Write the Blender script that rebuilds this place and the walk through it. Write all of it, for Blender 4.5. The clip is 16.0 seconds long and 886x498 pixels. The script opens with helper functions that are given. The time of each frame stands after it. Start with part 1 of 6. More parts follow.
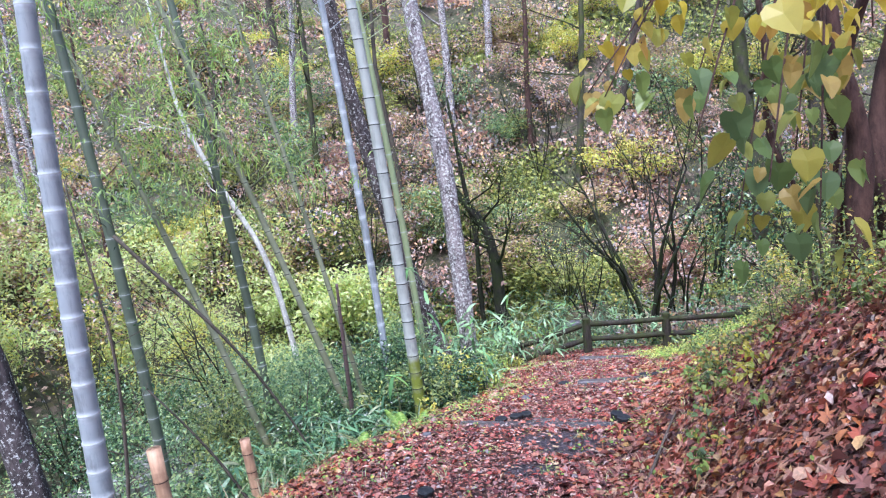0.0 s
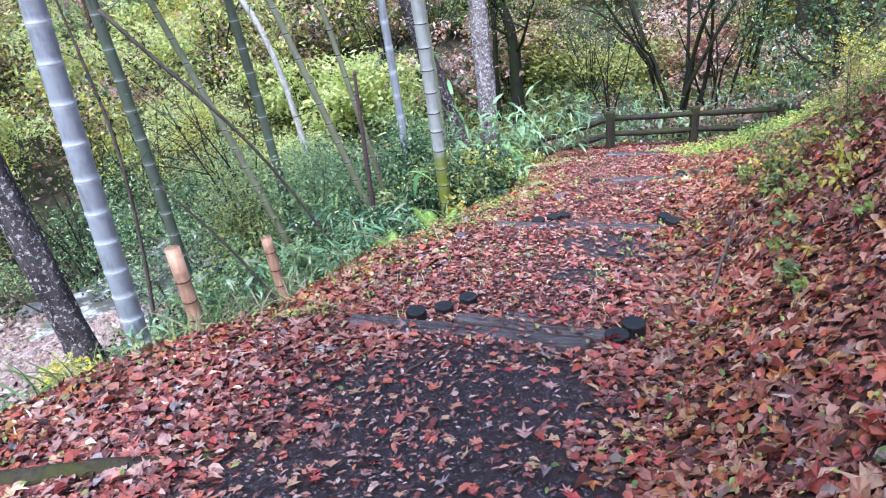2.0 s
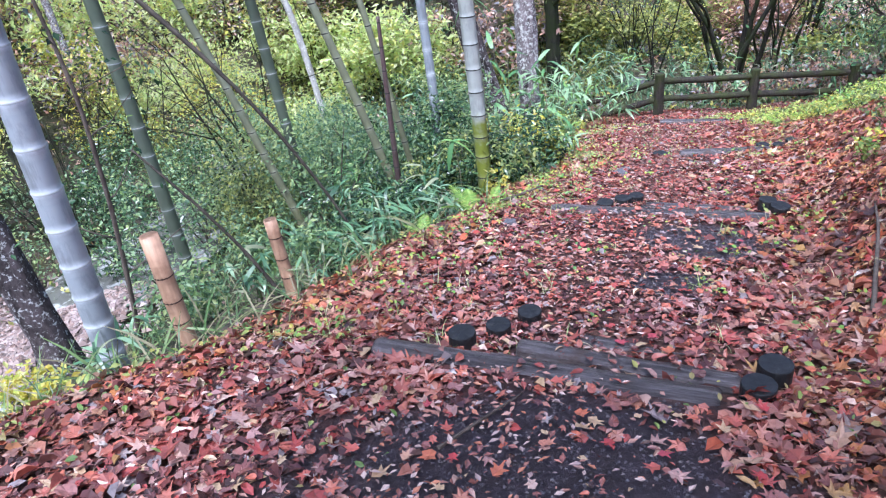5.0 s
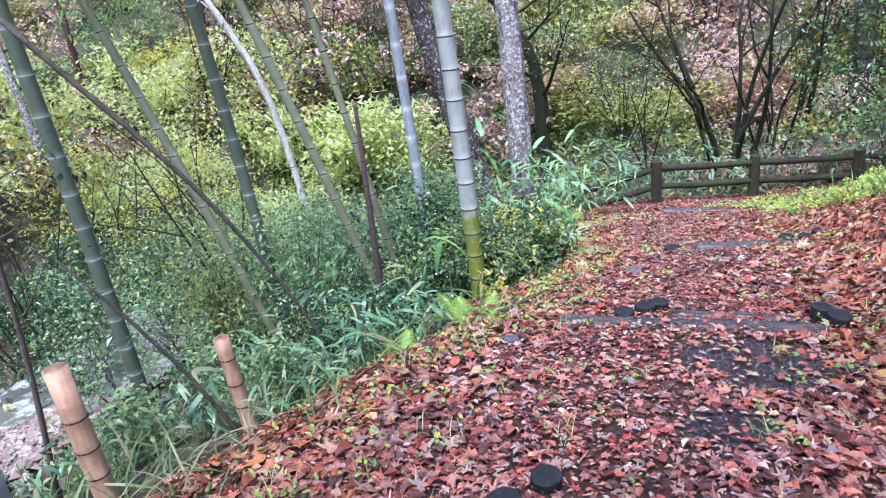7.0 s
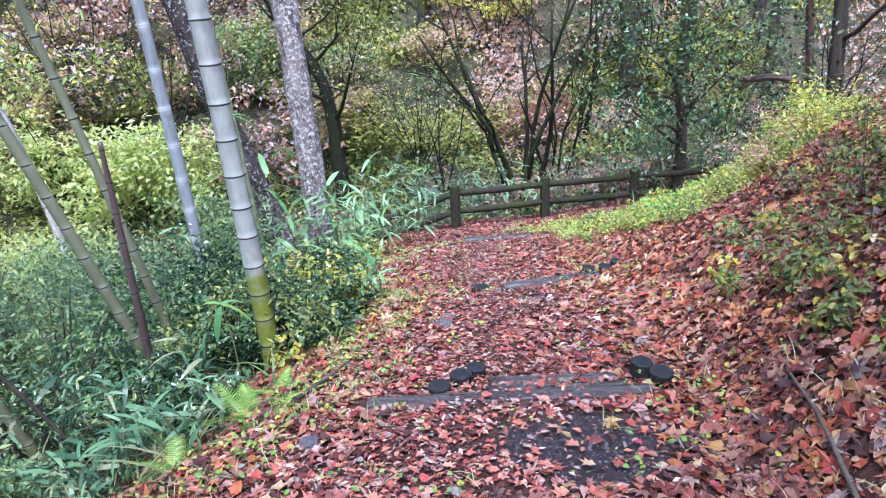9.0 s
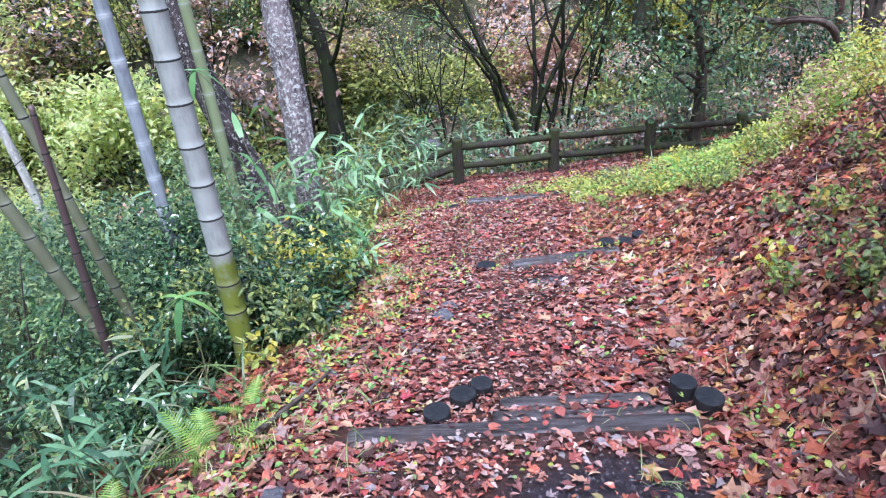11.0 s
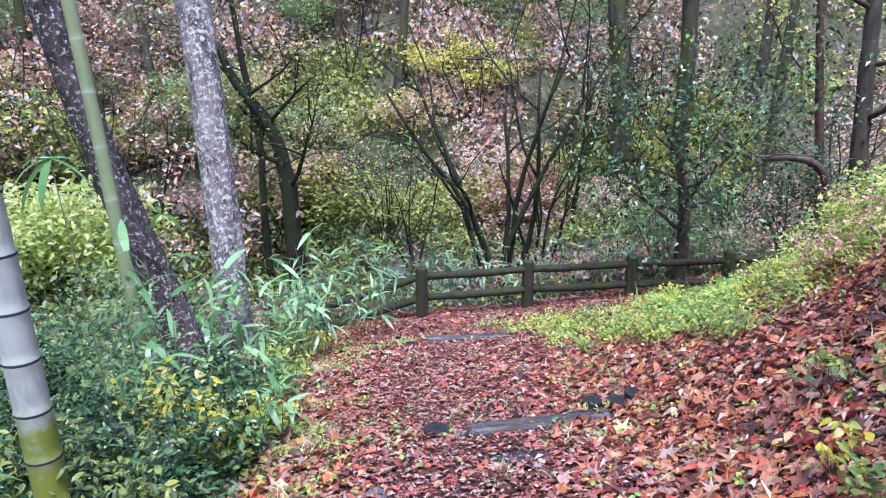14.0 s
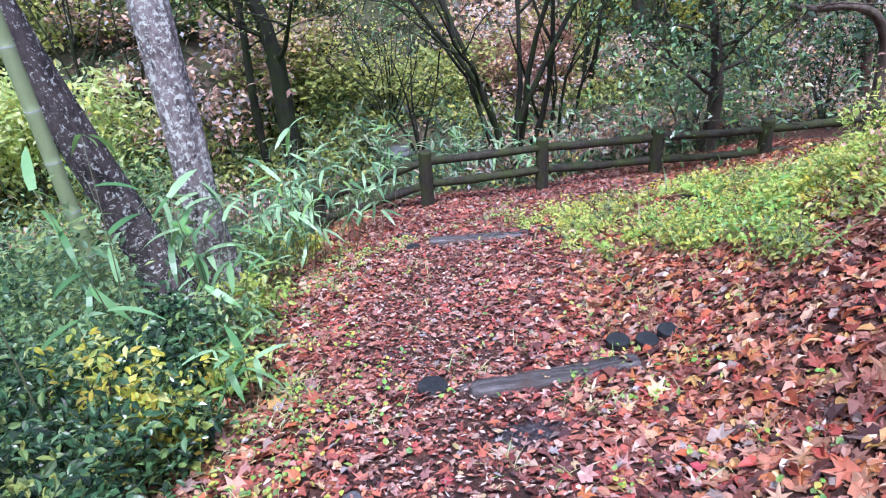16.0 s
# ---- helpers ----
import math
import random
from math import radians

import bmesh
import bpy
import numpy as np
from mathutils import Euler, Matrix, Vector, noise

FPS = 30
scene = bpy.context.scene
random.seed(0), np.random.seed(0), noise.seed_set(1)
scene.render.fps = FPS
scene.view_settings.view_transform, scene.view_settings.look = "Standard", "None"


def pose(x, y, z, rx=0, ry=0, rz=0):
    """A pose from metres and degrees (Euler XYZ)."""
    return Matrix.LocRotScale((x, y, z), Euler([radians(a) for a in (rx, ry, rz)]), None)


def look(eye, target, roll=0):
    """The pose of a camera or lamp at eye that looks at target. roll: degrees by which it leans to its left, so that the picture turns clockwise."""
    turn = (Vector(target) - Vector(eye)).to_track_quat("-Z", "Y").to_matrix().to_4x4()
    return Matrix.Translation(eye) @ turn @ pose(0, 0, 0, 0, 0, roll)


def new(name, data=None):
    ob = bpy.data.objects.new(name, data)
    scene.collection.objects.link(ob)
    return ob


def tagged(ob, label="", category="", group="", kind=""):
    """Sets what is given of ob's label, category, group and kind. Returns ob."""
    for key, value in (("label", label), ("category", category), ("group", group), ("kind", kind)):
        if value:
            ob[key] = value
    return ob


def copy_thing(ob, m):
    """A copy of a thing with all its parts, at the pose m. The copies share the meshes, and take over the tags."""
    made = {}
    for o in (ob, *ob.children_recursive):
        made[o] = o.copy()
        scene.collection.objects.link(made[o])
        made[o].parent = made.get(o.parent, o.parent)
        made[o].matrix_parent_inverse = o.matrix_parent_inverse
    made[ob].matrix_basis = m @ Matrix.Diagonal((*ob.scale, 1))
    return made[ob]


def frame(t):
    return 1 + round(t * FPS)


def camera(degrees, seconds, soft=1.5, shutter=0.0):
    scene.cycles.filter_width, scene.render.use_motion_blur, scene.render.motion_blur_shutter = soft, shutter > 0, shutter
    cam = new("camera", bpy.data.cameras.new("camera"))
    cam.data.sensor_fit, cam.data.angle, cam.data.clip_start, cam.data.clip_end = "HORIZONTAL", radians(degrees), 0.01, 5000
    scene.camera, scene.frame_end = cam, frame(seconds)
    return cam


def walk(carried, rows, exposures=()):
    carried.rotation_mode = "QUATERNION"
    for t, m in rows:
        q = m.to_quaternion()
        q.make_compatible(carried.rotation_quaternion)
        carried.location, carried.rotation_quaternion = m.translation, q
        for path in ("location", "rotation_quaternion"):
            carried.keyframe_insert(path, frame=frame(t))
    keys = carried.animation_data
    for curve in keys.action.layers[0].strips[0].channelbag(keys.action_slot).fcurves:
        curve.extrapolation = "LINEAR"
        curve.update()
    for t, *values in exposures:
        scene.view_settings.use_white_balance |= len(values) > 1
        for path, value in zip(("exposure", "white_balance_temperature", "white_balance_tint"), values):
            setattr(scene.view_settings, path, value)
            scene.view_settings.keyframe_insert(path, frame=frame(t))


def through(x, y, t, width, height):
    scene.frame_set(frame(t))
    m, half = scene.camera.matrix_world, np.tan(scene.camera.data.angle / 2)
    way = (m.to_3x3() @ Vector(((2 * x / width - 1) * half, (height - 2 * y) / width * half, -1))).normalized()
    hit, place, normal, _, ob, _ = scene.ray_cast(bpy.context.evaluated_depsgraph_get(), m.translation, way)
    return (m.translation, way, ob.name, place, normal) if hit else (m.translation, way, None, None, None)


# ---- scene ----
# ---------------------------------------------------------------- camera
cam = camera(65.3, 16.0, soft=1.2)
PATH = [
    (0, (0.525, 0.214, 1.657), (0.34, 2.176, 1.316), -6.5),
    (0.5, (0.517, 0.343, 1.61), (0.368, 2.268, 1.088), -7.4),
    (1, (0.469, 0.455, 1.568), (0.331, 2.321, 0.861), -7.3),
    (1.5, (0.319, 0.594, 1.553), (0.154, 2.413, 0.738), -7.0),
    (2, (0.183, 0.759, 1.52), (-0.052, 2.53, 0.621), -6.6),
    (2.5, (0.128, 0.966, 1.48), (-0.197, 2.692, 0.524), -7.9),
    (3, (0.104, 1.183, 1.464), (-0.271, 2.918, 0.544), -9.2),
    (3.2, (0.088, 1.229, 1.444), (-0.288, 2.946, 0.491), -8.7),
    (5.3, (-0.122, 1.943, 1.125), (-0.375, 3.666, 0.141), -5.9),
    (5.5, (-0.099, 2.027, 1.103), (-0.321, 3.773, 0.153), -5.4),
    (6, (-0.097, 2.21, 1.046), (-0.305, 3.985, 0.148), -5.4),
    (6.5, (-0.155, 2.415, 0.925), (-0.398, 4.227, 0.114), -6.6),
    (7, (-0.195, 2.614, 0.938), (-0.45, 4.448, 0.181), -6.9),
    (7.5, (-0.178, 2.781, 0.909), (-0.321, 4.631, 0.16), -5.6),
    (8, (-0.163, 2.966, 0.938), (-0.106, 4.818, 0.187), -4.0),
    (8.5, (-0.158, 3.151, 0.933), (0.082, 4.989, 0.182), -3.3),
    (8.7, (-0.146, 3.216, 0.938), (0.151, 5.045, 0.184), -3.3),
    (10.8, (0.01, 3.945, 0.905), (0.323, 5.713, 0.023), -4.3),
    (11, (0.031, 4.017, 0.866), (0.31, 5.778, -0.04), -4.0),
    (11.5, (0.13, 4.189, 0.743), (0.322, 5.925, -0.232), -2.6),
    (12, (0.188, 4.307, 0.698), (0.339, 6.019, -0.324), -1.7),
    (12.5, (0.226, 4.455, 0.632), (0.454, 6.22, -0.281), -1.8),
    (13, (0.237, 4.652, 0.599), (0.6, 6.457, -0.184), -0.4),
    (13.5, (0.316, 4.83, 0.517), (0.634, 6.696, -0.128), -0.7),
    (14, (0.397, 5.035, 0.48), (0.787, 6.914, -0.081), -0.9),
    (14.5, (0.478, 5.261, 0.473), (0.937, 7.096, -0.177), -2.7),
    (15, (0.539, 5.535, 0.444), (1.003, 7.318, -0.336), -2.7),
    (15.5, (0.602, 5.686, 0.467), (0.986, 7.443, -0.41), -3.4),
    (16, (0.703, 5.873, 0.505), (1.005, 7.618, -0.426), -3.8),
]
walk(cam, [(t, look(eye, target, roll)) for t, eye, target, roll in PATH], [(0.0, 2.07, 5350, 14), (8.7, 2.03, 5250, 14), (11.0, 1.94, 5250, 14), (16.0, 1.94, 5250, 14)])

# ---------------------------------------------------------------- light: overcast sky over a wooded valley
world = bpy.data.worlds.new("overcast")
scene.world = world
world.use_nodes = True
wn, wl = world.node_tree.nodes, world.node_tree.links
sky = wn.new("ShaderNodeTexSky")
sky.sky_type = 'NISHITA'
sky.sun_disc = False
sky.sun_elevation, sky.sun_rotation = radians(66), radians(190)
sky.dust_density, sky.air_density = 4.0, 1.0
wn["Background"].inputs["Strength"].default_value = 0.08
wl.new(sky.outputs[0], wn["Background"].inputs["Color"])
sun_data = bpy.data.lights.new("sun", 'SUN')
sun_data.energy, sun_data.angle, sun_data.color = 1.5, radians(14), (1.0, 0.97, 0.93)
sun = new("sun", sun_data)
sun.rotation_euler = (radians(24), 0, radians(-10))

# ---------------------------------------------------------------- small tools
RNG = np.random.default_rng(7)


def grid_mesh(name, V, F, smooth=False):
    V, F = np.asarray(V, np.float32), np.asarray(F, np.int32)
    me = bpy.data.meshes.new(name)
    n, k = F.shape
    me.vertices.add(len(V))
    me.vertices.foreach_set("co", V.ravel())
    me.loops.add(n * k)
    me.loops.foreach_set("vertex_index", F.ravel())
    me.polygons.add(n)
    me.polygons.foreach_set("loop_start", np.arange(0, n * k, k, dtype=np.int32))
    me.polygons.foreach_set("use_smooth", np.full(n, smooth))
    me.update(calc_edges=True)
    return me


def part(name, me, material, parent=None, label=""):
    """One mesh object, under a thing or part if one is given. me: a mesh or a bmesh."""
    if isinstance(me, bmesh.types.BMesh):
        bm, me = me, bpy.data.meshes.new(name)
        bm.to_mesh(me)
        bm.free()
    if not me.materials:
        me.materials.append(material)
    ob = new(name, me)
    if parent is not None:
        ob.parent = parent
    if label:
        tagged(ob, label)
    return ob


def thing(name, place, label, category, group="", kind="", turn=0.0):
    ob = new(name)
    ob.empty_display_size = 0.1
    ob.location = place
    ob.rotation_euler = (0, 0, turn)
    return tagged(ob, label, category, group, kind)


def turns(yaw, tilt, roll):
    """Rotation matrices Rz(yaw) Rx(tilt) Ry(roll), one for each entry."""
    cz, sz, cx, sx, cy, sy = np.cos(yaw), np.sin(yaw), np.cos(tilt), np.sin(tilt), np.cos(roll), np.sin(roll)
    o, l = np.zeros_like(cz), np.ones_like(cz)
    Z = np.stack([cz, -sz, o, sz, cz, o, o, o, l], -1).reshape(-1, 3, 3)
    X = np.stack([l, o, o, o, cx, -sx, o, sx, cx], -1).reshape(-1, 3, 3)
    Y = np.stack([cy, o, sy, o, l, o, -sy, o, cy], -1).reshape(-1, 3, 3)
    return Z @ X @ Y


def stamp(template, places, R, size):
    """Copies of a small leaf (vertices, faces) at many places, as one set of vertices and faces."""
    tv, tf = template
    n, k = len(places), len(tv)
    V = np.einsum("nij,kj->nki", R, tv) * np.asarray(size).reshape(-1, 1, 1) + places[:, None, :]
    F = tf[None] + (np.arange(n) * k)[:, None, None]
    return V.reshape(-1, 3), F.reshape(-1, tf.shape[1])


def joined(sets):
    V, F, base = [], [], 0
    for v, f in sets:
        V.append(v)
        F.append(f + base)
        base += len(v)
    return np.concatenate(V), np.concatenate(F)


def oval(width=0.5, bend=0.12):
    v = np.array([(0, 0, 0), (width / 2, 0.3, 0.06), (width * 0.4, 0.68, 0.05), (0, 1, -bend), (-width * 0.4, 0.68, 0.05), (-width / 2, 0.3, 0.06), (0, 0.48, 0)])
    f = np.array([(0, 1, 6), (1, 2, 6), (2, 3, 6), (3, 4, 6), (4, 5, 6), (5, 0, 6)])
    return v, f


def heart(width=0.85, cup=0.12):
    """A broad heart-shaped leaf with a drawn-out tip."""
    rim = [(0, 0.06), (0.20, -0.04), (0.42, 0.08), (0.50, 0.30), (0.42, 0.55), (0.24, 0.78), (0, 1.0), (-0.24, 0.78), (-0.42, 0.55), (-0.50, 0.30), (-0.42, 0.08), (-0.20, -0.04)]
    v = [(x * width, y, cup * (abs(x) * 1.6) ** 2 - 0.22 * y * y) for x, y in rim] + [(0, 0.38, -0.05)]
    n = len(rim)
    return np.array(v), np.array([(i, n, (i + 1) % n) for i in range(n)])


def diamond(width=0.5):
    v = np.array([(0, 0, 0), (width / 2, 0.42, 0.05), (0, 1, -0.06), (-width / 2, 0.42, 0.05)])
    return v, np.array([(0, 1, 2), (0, 2, 3)])


def maple(lobes=5, notch=0.42, curl=0.18):
    """A star-shaped leaf with pointed lobes, one unit long."""
    pts = [(0, -0.08, 0)]
    for i in range(lobes):
        a = radians(-115 + 230 * i / (lobes - 1))
        r = (0.62, 0.9, 1.0, 0.9, 0.62)[i] if lobes == 5 else 0.6 + 0.4 * math.cos(a * 0.7)
        pts.append((math.sin(a) * r * 0.62, 0.38 + math.cos(a) * r * 0.62, curl * r * r - 0.12 * (i % 2)))
        if i < lobes - 1:
            b = a + radians(115 / (lobes - 1))
            pts.append((math.sin(b) * notch * 0.62, 0.38 + math.cos(b) * notch * 0.62, 0))
    pts.append((0, 0.36, -0.03))
    c, n = len(pts) - 1, len(pts) - 1
    return np.array(pts), np.array([((i + 1) % n, i, c) for i in range(n)])


def blade(width=0.08, droop=0.5, steps=4):
    """A long narrow leaf that arches over; it starts upright along y and bends to -z."""
    v, f = [], []
    for i in range(steps + 1):
        s = i / steps
        w = width / 2 * (0.55 + 1.6 * s - 2.15 * s * s + 0.02) if i < steps else 0.002
        y, z = s * (1 - 0.25 * droop * s), -droop * s * s
        v += [(-w, y, z), (w, y, z + 0.0)]
    for i in range(steps):
        a = 2 * i
        f += [(a, a + 1, a + 3), (a, a + 3, a + 2)]
    return np.array(v), np.array(f)


def frond(pairs=19, droop=0.35):
    """A fern frond: a rib with leaflets on both sides."""
    v, f = [], []
    for i in range(pairs):
        s = 0.12 + 0.88 * i / pairs
        l = 0.30 * math.sin(math.pi * (0.18 + 0.8 * s)) ** 0.8
        y, z = s, -droop * s * s
        for side in (-1, 1):
            b = len(v)
            v += [(0, y - 0.014, z), (side * l, y + 0.075, z - 0.05), (side * l * 0.5, y + 0.056, z - 0.01), (0, y + 0.020, z)]
            f += [(b, b + 1, b + 2), (b, b + 2, b + 3)]
    b = len(v)
    v += [(-0.008, 0, 0), (0.008, 0, 0), (0, 1, -droop)]
    f += [(b, b + 1, b + 2)]
    return np.array(v), np.array(f)


def tube(points, radii, sides=10, caps=True, wobble=0.0):
    """Vertices and triangles of a round stem along a line of points."""
    P = np.asarray(points, float)
    r = np.broadcast_to(np.asarray(radii, float), (len(P),))
    d = np.gradient(P, axis=0)
    d /= np.linalg.norm(d, axis=1)[:, None] + 1e-9
    ref = np.array([0.31, 0.95, 0.05]) if abs(d[0] @ np.array([0, 0, 1])) > 0.6 else np.array([0, 0, 1.0])
    u = np.cross(d, ref)
    u /= np.linalg.norm(u, axis=1)[:, None]
    w = np.cross(d, u)
    a = np.arange(sides) * 2 * np.pi / sides
    rr = r[:, None] * (1 + wobble * RNG.normal(size=(len(P), sides)))
    V = P[:, None] + (u[:, None] * np.cos(a)[None, :, None] + w[:, None] * np.sin(a)[None, :, None]) * rr[..., None]
    V = V.reshape(-1, 3)
    i, j = np.meshgrid(np.arange(len(P) - 1), np.arange(sides), indexing="ij")
    A, B = i * sides + j, i * sides + (j + 1) % sides
    F = np.concatenate([np.stack([A, B, B + sides], -1).reshape(-1, 3), np.stack([A, B + sides, A + sides], -1).reshape(-1, 3)])
    if caps:
        n = len(V)
        V = np.concatenate([V, P[:1], P[-1:]])
        k = np.arange(sides)
        k2 = (k + 1) % sides
        last = (len(P) - 1) * sides
        F = np.concatenate([F, np.stack([k2, k, np.full(sides, n)], -1), np.stack([last + k, last + k2, np.full(sides, n + 1)], -1)])
    return V, F


def bent(points, n):
    """A smooth line of n points through the given ones."""
    P = np.asarray(points, float)
    s = np.r_[0, np.cumsum(np.linalg.norm(np.diff(P, axis=0), axis=1))]
    q = np.linspace(0, s[-1], n)
    L = np.stack([np.interp(q, s, P[:, i]) for i in range(3)], -1)
    for _ in range(2):
        L[1:-1] = 0.25 * L[:-2] + 0.5 * L[1:-1] + 0.25 * L[2:]
    return L


# ---------------------------------------------------------------- materials
class Shade:
    """A node material with a few short calls to wire it."""

    def __init__(self, name):
        self.mat = bpy.data.materials.new(name)
        self.mat.use_nodes = True
        self.n, self.l = self.mat.node_tree.nodes, self.mat.node_tree.links
        self.bsdf = self.n["Principled BSDF"]
        self.out = self.n["Material Output"]

    def node(self, kind, **values):
        nd = self.n.new(kind)
        for key, value in values.items():
            socket = nd.inputs[key.replace("_", " ")]
            if hasattr(value, "is_output"):
                self.l.new(value, socket)
            else:
                socket.default_value = value
        return nd

    def coords(self):
        return self.n.new("ShaderNodeTexCoord").outputs["Object"]

    def noise(self, scale, detail=4.0, rough=0.6, vector=None, distortion=0.0):
        nd = self.node("ShaderNodeTexNoise", Scale=scale, Detail=detail, Roughness=rough, Distortion=distortion)
        self.l.new(vector if vector is not None else self.coords(), nd.inputs["Vector"])
        return nd.outputs["Fac"]

    def cells(self, scale, vector=None, out="Distance"):
        nd = self.node("ShaderNodeTexVoronoi", Scale=scale)
        self.l.new(vector if vector is not None else self.coords(), nd.inputs["Vector"])
        return nd.outputs[out]

    def stretch(self, sx, sy, sz):
        nd = self.node("ShaderNodeMapping", Vector=self.coords(), Scale=(sx, sy, sz))
        return nd.outputs[0]

    def ramp(self, fac, stops, sharp=False):
        nd = self.n.new("ShaderNodeValToRGB")
        els = nd.color_ramp.elements
        if sharp:
            nd.color_ramp.interpolation = 'CONSTANT'
        while len(els) < len(stops):
            els.new(0.5)
        for e, (p, c) in zip(els, stops):
            e.position, e.color = p, (*c, 1) if len(c) == 3 else c
        self.l.new(fac, nd.inputs[0])
        return nd.outputs[0]

    def mix(self, fac, a, b, how='MIX'):
        nd = self.n.new("ShaderNodeMix")
        nd.data_type, nd.blend_type = 'RGBA', how
        for socket, value in ((nd.inputs[0], fac), (nd.inputs[6], a), (nd.inputs[7], b)):
            if hasattr(value, "is_output"):
                self.l.new(value, socket)
            else:
                socket.default_value = value if isinstance(value, float) else (*value, 1)
        return nd.outputs[2]

    def bump(self, height, strength=0.4, distance=0.01):
        nd = self.node("ShaderNodeBump", Strength=strength, Distance=distance, Height=height)
        self.l.new(nd.outputs[0], self.bsdf.inputs["Normal"])

    def done(self, colour, rough=0.7, specular=0.5, glow_through=0.0):
        for socket, value in (("Base Color", colour), ("Roughness", rough), ("Specular IOR Level", specular)):
            if hasattr(value, "is_output"):
                self.l.new(value, self.bsdf.inputs[socket])
            else:
                self.bsdf.inputs[socket].default_value = value if isinstance(value, float) else (*value, 1)
        if glow_through:
            tr = self.n.new("ShaderNodeBsdfTranslucent")
            if hasattr(colour, "is_output"):
                self.l.new(colour, tr.inputs[0])
            mx = self.node("ShaderNodeMixShader", Fac=glow_through)
            self.l.new(self.bsdf.outputs[0], mx.inputs[1])
            self.l.new(tr.outputs[0], mx.inputs[2])
            self.l.new(mx.outputs[0], self.out.inputs[0])
        return self.mat


def leaf_material(name, colours, rough=0.5, through=0.3, blotch=0.25, single=False, patchy=0.0):
    """Leaves, each of its own colour out of a list."""
    s = Shade(name)
    chance = s.n.new("ShaderNodeObjectInfo").outputs["Random"] if single else s.n.new("ShaderNodeNewGeometry").outputs["Random Per Island"]
    stops = [((i + 0.0) / len(colours), c) for i, c in enumerate(colours)]
    base = s.ramp(chance, stops, sharp=True)
    spots = s.noise(60.0, 3.0)
    base = s.mix(s.ramp(spots, [(0.45, (0, 0, 0)), (0.7, (blotch, blotch, blotch))]), base, (0.05, 0.03, 0.02))
    if patchy:
        damp = s.ramp(s.noise(1.6, 5.0, 0.65), [(0.42, (0, 0, 0)), (0.68, (patchy, patchy, patchy))])
        base = s.mix(damp, base, (0.05, 0.022, 0.02))
        warm = s.ramp(s.noise(2.3, 4.0, 0.6, s.stretch(1, 0.7, 1)), [(0.5, (0, 0, 0)), (0.72, (patchy, patchy, patchy))])
        base = s.mix(warm, base, (0.42, 0.15, 0.10))
    return s.done(base, rough, 0.5, through)


def bark_material(name, dark, light, lichen=None, amount=0.5, grain=8.0, moss=None):
    s = Shade(name)
    v = s.stretch(1, 1, 0.35)
    base = s.mix(s.ramp(s.noise(grain, 7.0, 0.75, v), [(0.38, (0, 0, 0)), (0.62, (1, 1, 1))]), dark, light)
    h = s.noise(grain * 3, 6.0, 0.7, v)
    if lichen:
        patch = s.ramp(s.noise(26.0, 7.0, 0.75), [(0.66 - 0.2 * amount, (0, 0, 0)), (0.71 - 0.2 * amount, (1, 1, 1))])
        base = s.mix(patch, base, lichen)
    if moss:
        base = s.mix(s.ramp(s.noise(3.0, 5.0), [(0.42, (0, 0, 0)), (0.6, (1, 1, 1))]), base, moss)
    s.bump(h, 0.8, 0.02)
    return s.done(base, 0.85, 0.3)


def culm_material(name, low, high, level, soft=0.5, dirt=0.35, waxy=0.3):
    """Bamboo: green at the foot, a pale waxy bloom above."""
    s = Shade(name)
    z = s.node("ShaderNodeSeparateXYZ", Vector=s.coords()).outputs["Z"]
    wob = s.node("ShaderNodeMath", Value=s.noise(3.0, 4.0, 0.7))
    wob.operation = 'MULTIPLY_ADD'
    s.l.new(s.noise(4.0, 4.0, 0.7), wob.inputs[0])
    wob.inputs[1].default_value = 0.5
    s.l.new(z, wob.inputs[2])
    rng = s.node("ShaderNodeMapRange", Value=wob.outputs[0], From_Min=level, From_Max=level + soft)
    base = s.mix(rng.outputs[0], low, high)
    streak = s.noise(14.0, 5.0, 0.7, s.stretch(1, 1, 0.15))
    base = s.mix(s.ramp(streak, [(0.5, (0, 0, 0)), (0.8, (dirt, dirt, dirt))]), base, (0.06, 0.06, 0.05))
    patch = s.ramp(s.noise(7.0, 5.0, 0.75), [(0.54, (0, 0, 0)), (0.64, (0.25, 0.25, 0.25))])
    base = s.mix(patch, base, high)
    smudge = s.ramp(s.noise(5.5, 5.0, 0.7, s.stretch(1, 1, 0.6)), [(0.52, (0, 0, 0)), (0.66, (0.5 * dirt, 0.5 * dirt, 0.5 * dirt))])
    base = s.mix(smudge, base, (0.10, 0.10, 0.11))
    bloom = s.n.new("ShaderNodeAttribute")
    bloom.attribute_name = "bloom"
    wax = s.node("ShaderNodeMath", Value=bloom.outputs["Fac"])
    wax.operation = 'MULTIPLY'
    s.l.new(s.ramp(s.noise(18.0, 4.0, 0.7), [(0.3, (0.3 * waxy, 0.3 * waxy, 0.3 * waxy)), (0.6, (waxy, waxy, waxy))]), wax.inputs[1])
    base = s.mix(wax.outputs[0], base, tuple(min(0.8, 0.22 + 1.25 * c) for c in high))
    s.bump(streak, 0.15, 0.003)
    return s.done(base, 0.42, 0.45)


